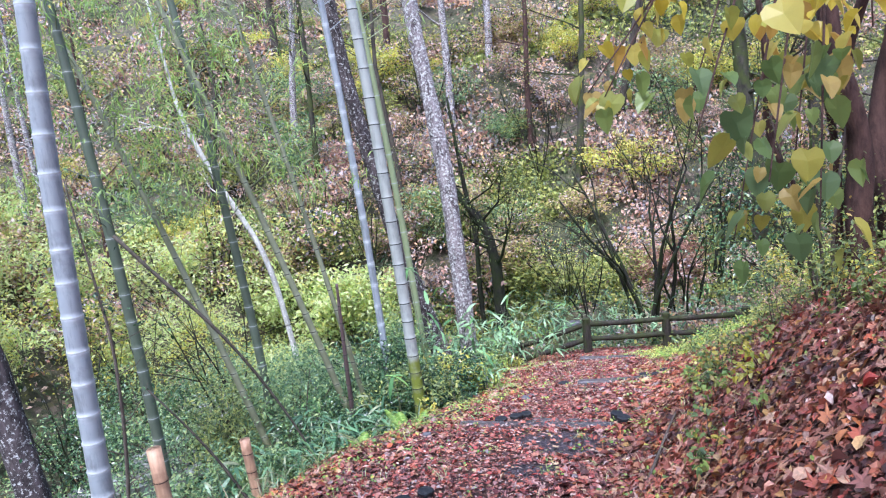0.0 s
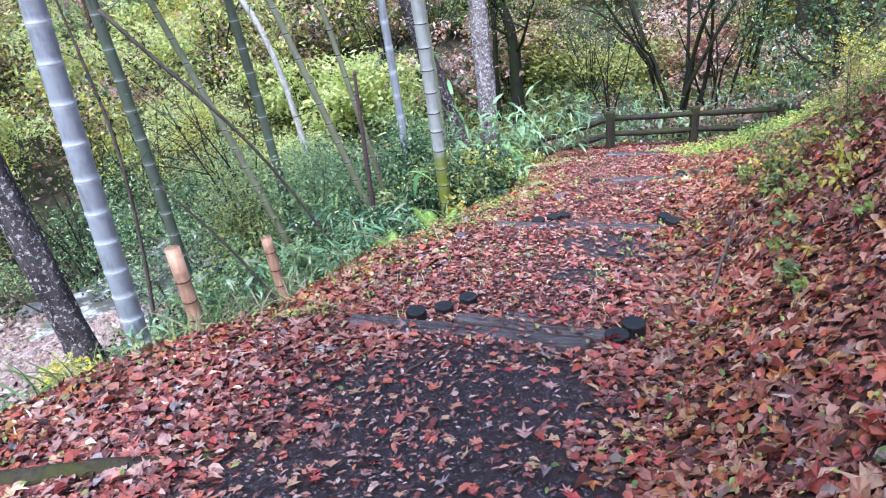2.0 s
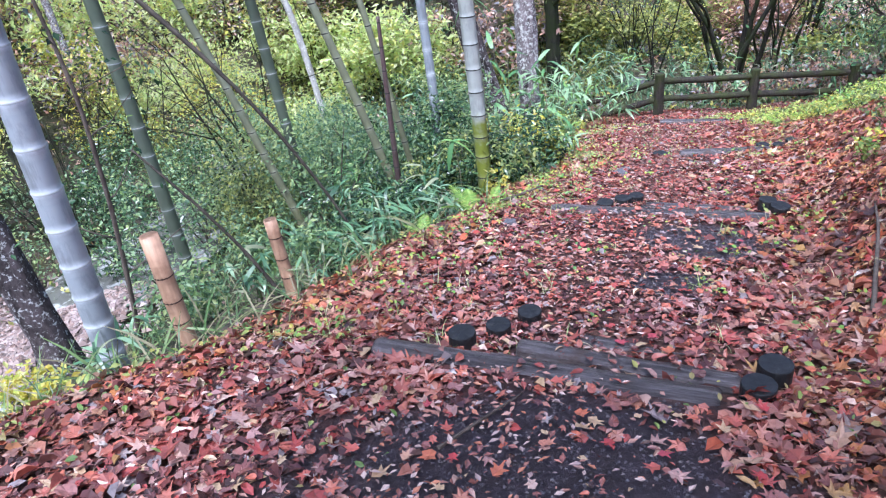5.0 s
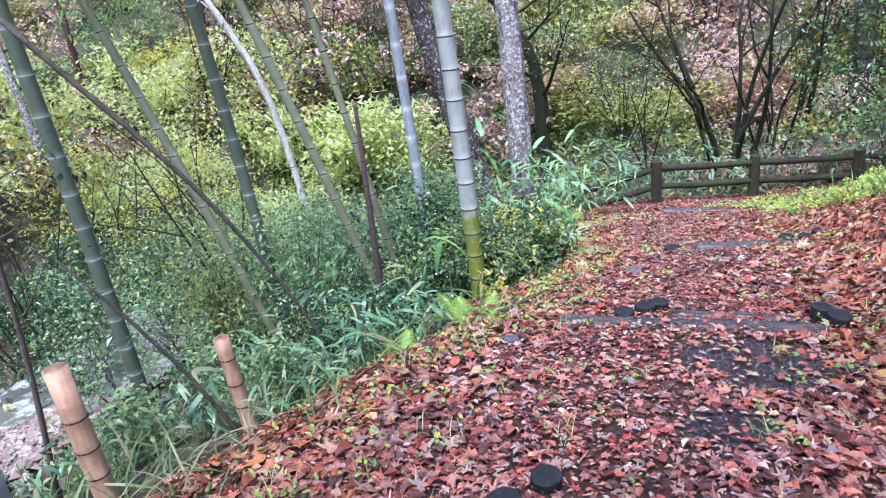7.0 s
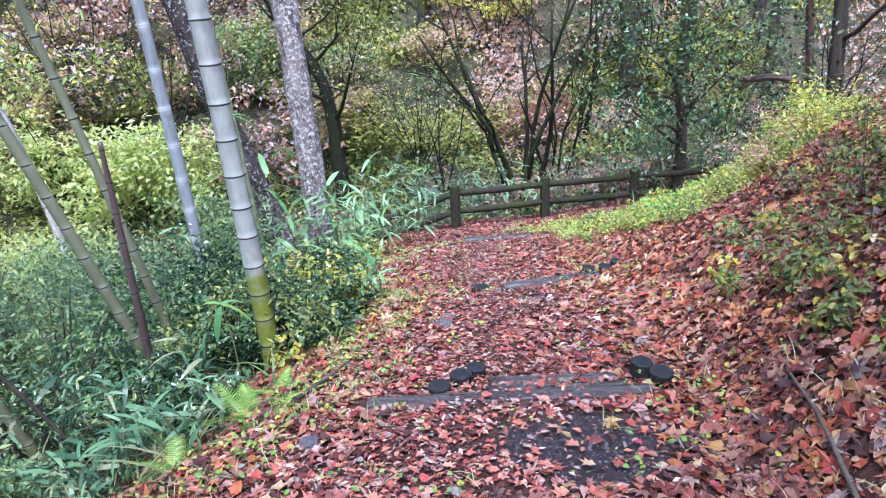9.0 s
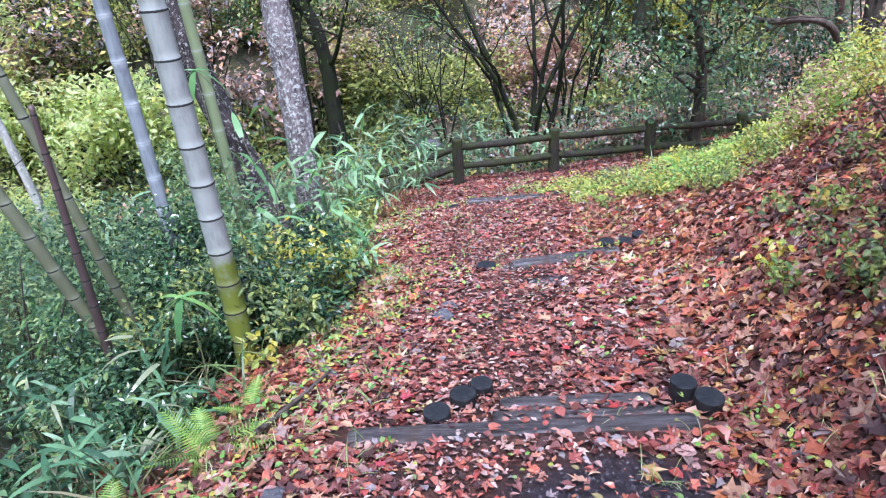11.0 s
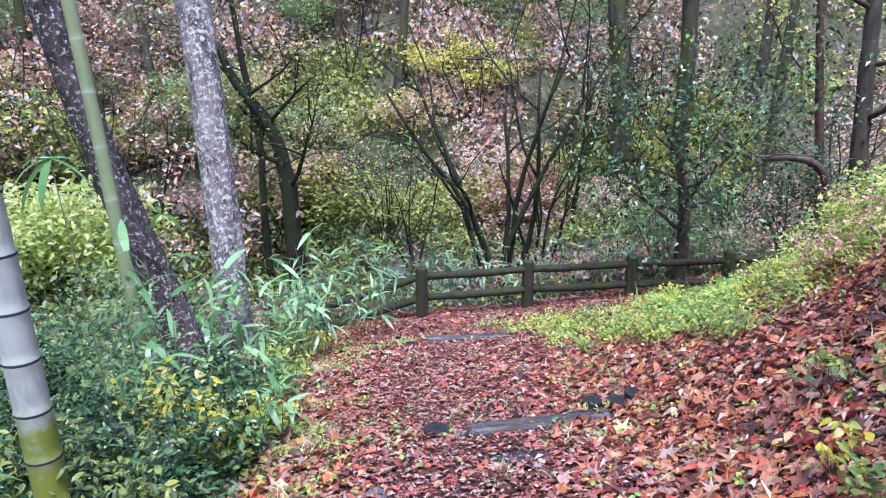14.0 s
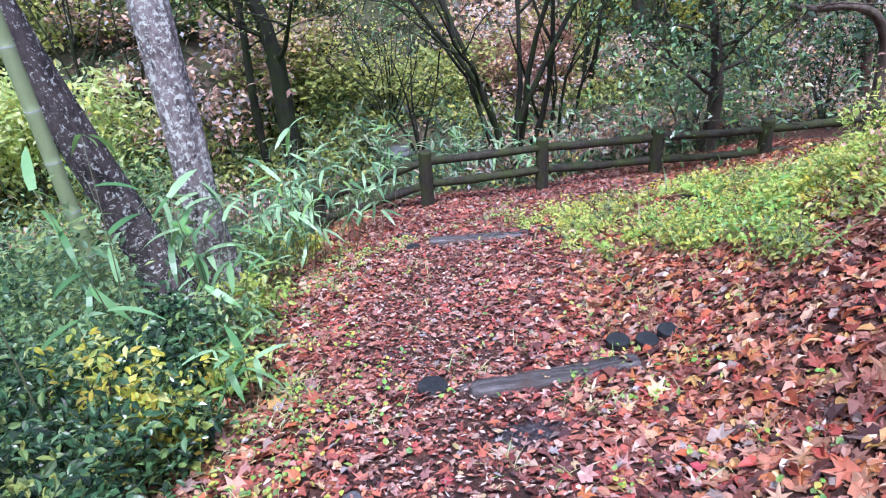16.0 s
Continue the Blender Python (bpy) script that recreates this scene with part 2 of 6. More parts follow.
RED = [(0.25, 0.055, 0.038), (0.36, 0.105, 0.062), (0.15, 0.038, 0.034), (0.45, 0.15, 0.075), (0.33, 0.14, 0.11), (0.085, 0.028, 0.026), (0.50, 0.22, 0.12), (0.40, 0.21, 0.18), (0.19, 0.065, 0.05), (0.29, 0.07, 0.045),
       (0.44, 0.25, 0.19), (0.115, 0.042, 0.042), (0.50, 0.14, 0.045), (0.27, 0.12, 0.105), (0.07, 0.028, 0.03), (0.50, 0.32, 0.21), (0.40, 0.075, 0.06), (0.50, 0.33, 0.08), (0.26, 0.10, 0.085), (0.42, 0.12, 0.055), (0.055, 0.027, 0.025), (0.30, 0.24, 0.25), (0.21, 0.08, 0.065), (0.36, 0.19, 0.15)]
M_LITTER = leaf_material("wet_fallen_leaves", [(1.1 * r, 1.17 * g, 0.62 * b + 0.56 * g) for r, g, b in RED], 0.26, 0.1, 0.28, False, 0.4)
M_LITTER_BANK = leaf_material("damp_bank_leaves", [(1.1 * r, 1.04 * g, 0.6 * b + 0.32 * g) for r, g, b in RED] + [(0.07, 0.03, 0.025), (0.42, 0.14, 0.05), (0.46, 0.25, 0.15), (0.38, 0.19, 0.12), (0.55, 0.35, 0.24), (0.30, 0.14, 0.09), (0.50, 0.20, 0.07), (0.52, 0.30, 0.10)], 0.32, 0.13, 0.3, False, 0.45)
M_SCRAP = leaf_material("trodden_leaf_scraps", [(0.36, 0.17, 0.13), (0.46, 0.25, 0.20), (0.28, 0.11, 0.09), (0.42, 0.30, 0.28), (0.18, 0.08, 0.07), (0.50, 0.20, 0.12), (0.54, 0.40, 0.35)], 0.26, 0.1, 0.2)
M_STAR = leaf_material("fresh_red_leaves", [(0.48, 0.12, 0.09), (0.52, 0.22, 0.15), (0.44, 0.06, 0.06), (0.54, 0.30, 0.20), (0.50, 0.15, 0.08), (0.42, 0.07, 0.09), (0.54, 0.36, 0.22)], 0.35, 0.15, 0.2, True)
M_HILL_LEAF = leaf_material("hillside_leaves", [(0.15, 0.20, 0.05), (0.56, 0.54, 0.10), (0.04, 0.06, 0.03), (0.62, 0.50, 0.15), (0.26, 0.14, 0.10), (0.26, 0.36, 0.08), (0.58, 0.38, 0.32), (0.025, 0.04, 0.025), (0.68, 0.62, 0.18), (0.10, 0.16, 0.06), (0.50, 0.44, 0.48), (0.34, 0.20, 0.15), (0.03, 0.04, 0.03), (0.56, 0.50, 0.54), (0.62, 0.42, 0.38), (0.02, 0.025, 0.02), (0.60, 0.36, 0.24), (0.03, 0.05, 0.025)], 0.45, 0.3)
M_OLIVE = leaf_material("olive_leaves", [(0.14, 0.19, 0.06), (0.26, 0.31, 0.08), (0.08, 0.12, 0.05), (0.36, 0.38, 0.10), (0.18, 0.24, 0.09)], 0.5, 0.35)
M_DARK = leaf_material("dark_evergreen_leaves", [(0.03, 0.075, 0.03), (0.045, 0.10, 0.042), (0.02, 0.045, 0.022), (0.07, 0.14, 0.055), (0.11, 0.19, 0.09), (0.15, 0.22, 0.07), (0.02, 0.04, 0.02)], 0.27, 0.15, 0.1)
M_TEAL = leaf_material("blue_green_leaves", [(0.20, 0.32, 0.15), (0.08, 0.15, 0.07), (0.30, 0.43, 0.22), (0.24, 0.36, 0.13), (0.40, 0.48, 0.20), (0.13, 0.22, 0.13)], 0.4, 0.42, 0.08)
M_YELLOW = leaf_material("yellow_leaves", [(0.62, 0.56, 0.07), (0.50, 0.54, 0.09), (0.68, 0.62, 0.16), (0.52, 0.42, 0.07), (0.42, 0.50, 0.12), (0.72, 0.70, 0.28)], 0.5, 0.5, 0.1)
M_LIME = leaf_material("lime_green_leaves", [(0.46, 0.58, 0.12), (0.56, 0.66, 0.16), (0.34, 0.47, 0.11), (0.62, 0.62, 0.17), (0.22, 0.33, 0.08), (0.66, 0.70, 0.28)], 0.5, 0.5, 0.1)
M_SASA = leaf_material("bamboo_grass_leaves", [(0.18, 0.37, 0.13), (0.24, 0.43, 0.19), (0.11, 0.25, 0.09), (0.34, 0.51, 0.28), (0.24, 0.42, 0.12), (0.13, 0.25, 0.12)], 0.35, 0.35, 0.08)
# Darker copy of the bamboo grass leaves, with shade put into the colours.
M_SASA_SHADE = leaf_material("shade_tinted_bamboo_grass_leaves", [(0.07, 0.16, 0.08), (0.11, 0.23, 0.12), (0.16, 0.30, 0.15), (0.05, 0.11, 0.06), (0.24, 0.37, 0.22), (0.30, 0.33, 0.20)], 0.35, 0.3, 0.1)
M_GRASS = leaf_material("grass_blades", [(0.10, 0.18, 0.06), (0.16, 0.24, 0.08), (0.08, 0.14, 0.05), (0.24, 0.26, 0.11), (0.30, 0.27, 0.16)], 0.45, 0.35, 0.1)
M_PALE_GRASS = leaf_material("pale_path_grass", [(0.36, 0.42, 0.16), (0.48, 0.50, 0.24), (0.26, 0.36, 0.12), (0.56, 0.52, 0.32), (0.30, 0.44, 0.16)], 0.5, 0.35, 0.1)
M_SEEDLING = leaf_material("seedling_leaves", [(0.22, 0.44, 0.08), (0.34, 0.50, 0.10), (0.16, 0.34, 0.10), (0.48, 0.52, 0.10), (0.28, 0.42, 0.14), (0.56, 0.50, 0.10)], 0.45, 0.4, 0.1)
M_WEED = leaf_material("path_edge_weed_leaves", [(0.30, 0.40, 0.10), (0.40, 0.46, 0.14), (0.20, 0.32, 0.08), (0.48, 0.46, 0.12), (0.15, 0.24, 0.07), (0.36, 0.30, 0.12)], 0.5, 0.4, 0.15)
M_FERN = leaf_material("fern_fronds", [(0.30, 0.50, 0.10), (0.36, 0.54, 0.12), (0.24, 0.42, 0.09), (0.42, 0.55, 0.14)], 0.45, 0.45, 0.08)
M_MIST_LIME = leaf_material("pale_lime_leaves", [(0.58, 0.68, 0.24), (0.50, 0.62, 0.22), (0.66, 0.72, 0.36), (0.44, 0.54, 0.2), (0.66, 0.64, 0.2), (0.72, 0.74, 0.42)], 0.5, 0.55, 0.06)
M_AUTUMN = leaf_material("orange_pink_autumn_leaves", [(0.52, 0.38, 0.18), (0.62, 0.47, 0.36), (0.46, 0.30, 0.18), (0.66, 0.58, 0.20), (0.26, 0.17, 0.11), (0.62, 0.50, 0.46), (0.34, 0.36, 0.12)], 0.5, 0.4, 0.12)
M_BAMBOO_LEAF = leaf_material("bamboo_spray_leaves", [(0.28, 0.42, 0.10), (0.38, 0.52, 0.14), (0.20, 0.32, 0.09), (0.46, 0.54, 0.16), (0.34, 0.46, 0.18)], 0.45, 0.5, 0.06)
M_RUSSET = leaf_material("russet_leaves", [(0.52, 0.30, 0.22), (0.38, 0.20, 0.15), (0.64, 0.42, 0.34), (0.26, 0.13, 0.10)], 0.6, 0.3)
M_PINK = leaf_material("dry_pink_brown_litter", [(0.60, 0.36, 0.28), (0.44, 0.24, 0.18), (0.68, 0.48, 0.42), (0.66, 0.38, 0.20), (0.26, 0.15, 0.12), (0.44, 0.40, 0.42), (0.30, 0.28, 0.31), (0.58, 0.46, 0.34), (0.12, 0.08, 0.07)], 0.5, 0.2)
M_MOSSY = leaf_material("mossy_yellow_green", [(0.30, 0.34, 0.07), (0.40, 0.42, 0.10), (0.20, 0.25, 0.06), (0.12, 0.16, 0.05), (0.48, 0.47, 0.15), (0.26, 0.30, 0.10)], 0.55, 0.3)
M_BROAD = leaf_material("turning_broad_leaves", [(0.16, 0.24, 0.07), (0.24, 0.31, 0.08), (0.45, 0.40, 0.07), (0.14, 0.21, 0.08), (0.34, 0.36, 0.08), (0.50, 0.36, 0.10)], 0.4, 0.45, 0.12)
M_BROAD_ONE = leaf_material("turning_broad_leaf", [(0.16, 0.24, 0.07), (0.24, 0.31, 0.08), (0.45, 0.40, 0.07), (0.14, 0.21, 0.08), (0.34, 0.36, 0.08), (0.50, 0.36, 0.10)], 0.4, 0.45, 0.12, True)
M_GOLD_ONE = leaf_material("golden_broad_leaf", [(0.70, 0.55, 0.06), (0.62, 0.50, 0.08), (0.60, 0.36, 0.07), (0.45, 0.45, 0.08), (0.72, 0.62, 0.14)], 0.4, 0.5, 0.1, True)
M_SASA_ONE = leaf_material("bamboo_grass_leaf", [(0.18, 0.37, 0.13), (0.24, 0.43, 0.19), (0.11, 0.25, 0.09), (0.34, 0.51, 0.28), (0.24, 0.42, 0.12)], 0.35, 0.35, 0.08, True)
# The same shade-darkened palette, for single leaves.
M_SASA_SHADE_ONE = leaf_material("shade_tinted_bamboo_grass_leaf", [(0.07, 0.16, 0.08), (0.11, 0.23, 0.12), (0.16, 0.30, 0.15), (0.05, 0.11, 0.06), (0.24, 0.37, 0.22), (0.30, 0.33, 0.20)], 0.35, 0.3, 0.1, True)

M_BARK_DARK = bark_material("dark_bark", (0.035, 0.028, 0.024), (0.09, 0.075, 0.06), (0.22, 0.22, 0.2), 0.15)
M_BARK_LICHEN = bark_material("lichen_bark", (0.06, 0.045, 0.05), (0.34, 0.29, 0.30), (0.64, 0.64, 0.62), 0.72, 11.0)
M_BARK_FLECK = bark_material("flecked_dark_bark", (0.022, 0.017, 0.018), (0.12, 0.095, 0.10), (0.55, 0.55, 0.54), 0.55, 11.0)
M_BARK_PALE = bark_material("pale_bark", (0.30, 0.28, 0.25), (0.55, 0.53, 0.5), (0.7, 0.7, 0.68), 0.5)
M_BARK_MOSS = bark_material("mossy_bark", (0.022, 0.02, 0.016), (0.085, 0.075, 0.06), None, 0, 8.0, (0.06, 0.075, 0.02))
M_MOSS_LOG = bark_material("mossy_rotten_log", (0.02, 0.017, 0.013), (0.07, 0.055, 0.04), None, 0, 9.0, (0.055, 0.06, 0.014))
M_BARK_RED = bark_material("red_brown_bark", (0.035, 0.018, 0.016), (0.11, 0.06, 0.05), None, 0, 10.0)
M_BARK_BLACK = bark_material("black_mossy_bark", (0.008, 0.007, 0.006), (0.032, 0.028, 0.022), None, 0, 8.0, (0.02, 0.028, 0.008))
M_TWIG = bark_material("twig_bark", (0.06, 0.045, 0.038), (0.15, 0.12, 0.1), (0.35, 0.35, 0.33), 0.1)
M_POST = bark_material("weathered_fence_wood", (0.013, 0.011, 0.010), (0.05, 0.042, 0.036), None, 0, 14.0, (0.035, 0.042, 0.014))


def stake_material():
    s = Shade("charred_stake")
    base = s.ramp(s.noise(30.0, 6.0, 0.7), [(0.35, (0.009, 0.010, 0.012)), (0.6, (0.020, 0.021, 0.024)), (0.75, (0.05, 0.05, 0.052))])
    s.bump(s.noise(60.0, 5.0, 0.7), 0.35, 0.004)
    return s.done(base, 0.6, 0.35)


M_STAKE = stake_material()


def log_material():
    s = Shade("wet_step_timber")
    grain = s.noise(30.0, 7.0, 0.75, s.stretch(0.07, 1, 1))
    # Worn grain; the pale violet-grey stops also put wet sky sheen into the colour.
    base = s.ramp(grain, [(0.34, (0.008, 0.006, 0.006)), (0.46, (0.06, 0.05, 0.053)), (0.58, (0.13, 0.115, 0.124)), (0.72, (0.28, 0.26, 0.28))])
    rot = s.ramp(s.noise(6.0, 5.0, 0.7), [(0.55, (0, 0, 0)), (0.7, (0.8, 0.8, 0.8))])
    base = s.mix(rot, base, (0.06, 0.035, 0.028))
    s.bump(grain, 1.0, 0.02)
    return s.done(base, s.node("ShaderNodeMapRange", Value=rot, To_Min=0.28, To_Max=0.6).outputs[0], 0.5)


M_LOG = log_material()


def cut_material():
    s = Shade("dry_cut_bamboo")
    grain = s.noise(20.0, 5.0, 0.7, s.stretch(1, 1, 0.1))
    base = s.ramp(grain, [(0.3, (0.34, 0.19, 0.12)), (0.6, (0.52, 0.33, 0.22)), (0.8, (0.62, 0.45, 0.32))])
    base = s.mix(s.ramp(s.noise(5.0, 4.0), [(0.5, (0, 0, 0)), (0.68, (0.7, 0.7, 0.7))]), base, (0.16, 0.08, 0.05))
    return s.done(base, 0.5, 0.4)


M_CUT = cut_material()
M_CULM_GREY = culm_material("grey_bamboo", (0.25, 0.27, 0.28), (0.33, 0.36, 0.40), 0.3, 1.0, 0.8, 0.9)
M_CULM_A = culm_material("pale_bamboo_green_foot", (0.17, 0.20, 0.03), (0.37, 0.39, 0.37), 1.08, 0.12, 0.6, 0.1)
M_CULM_GREEN = culm_material("green_bamboo", (0.075, 0.09, 0.06), (0.105, 0.13, 0.095), 0.5, 2.0)
M_CULM_OLIVE = culm_material("olive_bamboo", (0.12, 0.12, 0.06), (0.19, 0.20, 0.13), 0.5, 2.0)
M_CULM_DEAD = culm_material("dead_brown_bamboo", (0.05, 0.032, 0.03), (0.10, 0.065, 0.065), 0.5, 1.5, 0.35, 0.1)
M_NODE_DARK = Shade("bamboo_joint_dark").done((0.025, 0.024, 0.022), 0.7)
M_NODE_PALE = Shade("bamboo_joint_pale").done((0.42, 0.44, 0.44), 0.6)


def stone_material(name, a, b, wet=0.5):
    s = Shade(name)
    base = s.mix(s.noise(7.0, 6.0, 0.7), a, b)
    s.bump(s.noise(30.0, 6.0, 0.7), 0.6, 0.01)
    return s.done(base, wet, 0.5)


M_STONE = stone_material("grey_stone", (0.10, 0.10, 0.11), (0.34, 0.34, 0.36))
M_GRIT = stone_material("path_grit", (0.03, 0.025, 0.031), (0.14, 0.12, 0.14), 0.35)
M_GRAVEL = leaf_material("pinkish_gravel", [(0.24, 0.16, 0.135), (0.28, 0.21, 0.185), (0.17, 0.115, 0.10), (0.25, 0.185, 0.175), (0.33, 0.27, 0.25), (0.11, 0.08, 0.07)], 0.5, 0.02, 0.1)
M_STONE_DARK = stone_material("purple_grey_outcrop", (0.03, 0.03, 0.036), (0.17, 0.165, 0.19), 0.6)


def ground_material():
    s = Shade("forest_floor")
    attr = s.n.new("ShaderNodeAttribute")
    attr.attribute_name = "zone"
    zone = s.node("ShaderNodeSeparateColor", Color=attr.outputs["Color"])
    bare, litter, moss = zone.outputs[0], zone.outputs[1], zone.outputs[2]
    flake = s.cells(26.0, None, "Color")
    pick = s.node("ShaderNodeSeparateColor", Color=flake).outputs[0]
    leaves = s.ramp(pick, [(0.0, (0.04, 0.018, 0.016)), (0.25, (0.12, 0.042, 0.03)), (0.45, (0.05, 0.022, 0.02)), (0.7, (0.15, 0.07, 0.05)), (1.0, (0.03, 0.014, 0.014))])
    soil = s.ramp(s.noise(22.0, 9.0, 0.8), [(0.35, (0.024, 0.017, 0.022)), (0.55, (0.062, 0.047, 0.060)), (0.72, (0.125, 0.10, 0.12))])
    hill_pick = s.node("ShaderNodeSeparateColor", Color=s.cells(7.0, None, "Color")).outputs[0]
    hill = s.ramp(hill_pick, [(0.0, (0.02, 0.02, 0.015)), (0.2, (0.10, 0.07, 0.055)), (0.35, (0.04, 0.05, 0.02)), (0.5, (0.20, 0.14, 0.12)), (0.65, (0.05, 0.065, 0.022)), (0.8, (0.13, 0.11, 0.05)), (1.0, (0.02, 0.02, 0.015))])
    big = s.ramp(s.noise(0.5, 6.0, 0.7), [(0.42, (0, 0, 0)), (0.58, (1, 1, 1))])
    hill = s.mix(big, hill, s.ramp(s.noise(6.0, 8.0, 0.8), [(0.35, (0.015, 0.015, 0.01)), (0.5, (0.045, 0.055, 0.02)), (0.65, (0.15, 0.12, 0.09))]))
    green = s.mix(s.noise(14.0, 6.0, 0.7), (0.018, 0.022, 0.01), (0.09, 0.11, 0.03))
    base = s.mix(litter, hill, leaves)
    base = s.mix(moss, base, green)
    base = s.mix(bare, base, soil)
    h = s.noise(18.0, 8.0, 0.75)
    s.bump(h, 1.0, 0.05)
    rough = s.node("ShaderNodeMapRange", Value=bare, To_Min=0.75, To_Max=0.4).outputs[0]
    return s.done(base, rough, 0.4)


M_GROUND = ground_material()


def water_material():
    s = Shade("shallow_stream_water")
    s.bump(s.noise(6.0, 5.0, 0.6, s.stretch(1, 0.4, 1)), 0.5, 0.05)
    base = s.mix(s.ramp(s.noise(4.0, 5.0, 0.7), [(0.5, (0, 0, 0)), (0.62, (1, 1, 1))]), (0.12, 0.12, 0.11), (0.45, 0.46, 0.46))
    return s.done(base, 0.12, 0.6)


M_WATER = water_material()
# ---------------------------------------------------------------- lie of the land
PATH_Y = (-6, 0, 1.5, 3, 4.03, 4.16, 6.10, 6.24, 8.36, 8.5, 10.3, 11.4, 11.75, 14.3, 15.2, 17)
PATH_Z = (0.9, 0.12, -0.17, -0.5, -0.655, -0.77, -1.03, -1.095, -1.625, -1.70, -2.12, -2.44, -2.62, -3.32, -3.55, -4.2)
EDGE_Y = (-6, 2, 3.1, 3.8, 4.6, 5.4, 6.6, 7.7, 8.4, 9.3, 10.2, 11.1, 12.5, 14, 16)
EDGE_X = (-3.2, -2.75, -2.45, -1.93, -1.4, -0.97, -0.46, 0.0, 0.12, 0.0, -0.15, 0.1, 0.6, 1.0, 1.0)
TOE_Y = (-6, 3, 4.1, 5.6, 6.6, 7.7, 9.1, 10, 11.3, 12.2, 13)
TOE_X = (0.6, 0.62, 1.0, 1.4, 1.62, 1.95, 2.2, 2.5, 2.95, 3.6, 5.0)
BANK_Y = (-6, 5, 6, 8, 9, 10, 11.5, 12.4, 13)
BANK_S = (0.95, 0.95, 0.85, 0.64, 0.48, 0.32, 0.11, 0.03, 0.0)
WAVES = [(float(k * math.cos(a)), float(k * math.sin(a)), float(p)) for k, a, p in zip(np.geomspace(0.25, 9.0, 22), RNG.uniform(0, 6.3, 22), RNG.uniform(0, 6.3, 22))]


def roll_of_ground(x, y, low=0, high=22):
    return sum(np.sin(a * x + b * y + p) / math.hypot(a, b) ** 0.9 for a, b, p in WAVES[low:high])


def edge(y):
    return np.interp(y, EDGE_Y, EDGE_X) + 0.07 * np.sin(3.1 * y) + 0.05 * np.sin(7.3 * y + 1)


def toe(y):
    return np.interp(y, TOE_Y, TOE_X)


def height(x, y):
    x, y = np.asarray(x, float), np.asarray(y, float)
    skew = np.interp(y, (2.4, 3.6, 6.6, 7.6), (0, 0.26, 0.2, 0)) * np.clip(x - np.interp(y, (3.9, 6.1), (-0.2, 0.6)), -0.9, 0.9)
    middle = np.interp(y + skew, PATH_Y, PATH_Z)
    left, right = np.maximum(edge(y) - x, 0), np.maximum(x - toe(y), 0)
    valley = -2.95 - 0.06 * np.clip(y, -10, 20)
    drop = 0.30 * left + 0.12 * left * np.clip(left, 0, 1) + 0.6 * np.maximum(left - 2.8, 0)
    z = middle - drop
    z = np.maximum(z, valley)
    s = np.interp(y, BANK_Y, BANK_S)
    soft = right * right / (right + 0.25)
    z = z + s * (np.minimum(soft, 2.2) + 0.45 * np.maximum(soft - 2.2, 0))
    z = z + 0.05 * np.clip(x - 3.5, 0, 12) * np.clip((y - 11) / 2, 0, 1)
    u1, u2 = -7.4 - x - 0.12 * (y - 8), y - 16.6
    u = 0.5 * (u1 + u2 + np.sqrt((u1 - u2) ** 2 + 9.0)) - 0.3
    u = np.maximum(u, 0)
    hill = valley + 0.60 * u - 0.0045 * np.maximum(u - 20, 0) ** 2 * (u < 80)
    hill = np.where(u > 80, valley + 48 - 16.2, hill)
    far = np.clip(u / 6, 0, 1)
    z = np.where(u > 0, np.maximum(z, hill), z)
    rough = 0.012 * roll_of_ground(x, y, 8) + far * 0.16 * roll_of_ground(x, y, 1, 14) + np.clip(left, 0, 1) * 0.04 * roll_of_ground(x, y, 5) + np.clip(right, 0, 1) * 0.03 * roll_of_ground(x, y, 5)
    return z + rough


def bare_soil(x, y):
    """How far the earth of the path shows between the leaves."""
    spots = ((-0.22, 3.15, 0.85, 0.80), (-0.1, 2.2, 0.75, 1.0), (-0.55, 2.7, 0.7, 0.5), (0.15, 1.2, 0.6, 0.8), (0.85, 5.45, 0.26, 0.18), (0.55, 4.95, 0.2, 0.16), (0.80, 5.62, 0.42, 0.22), (1.35, 7.95, 0.2, 0.1))
    b = np.zeros_like(np.asarray(x, float))
    for cx, cy, rx, ry in spots:
        d = ((x - cx) / rx) ** 2 + ((y - cy) / ry) ** 2
        b = np.maximum(b, np.clip(1.5 - 1.1 * d + 0.25 * roll_of_ground(x * 2.3, y * 2.3, 10), 0, 1))
    return b


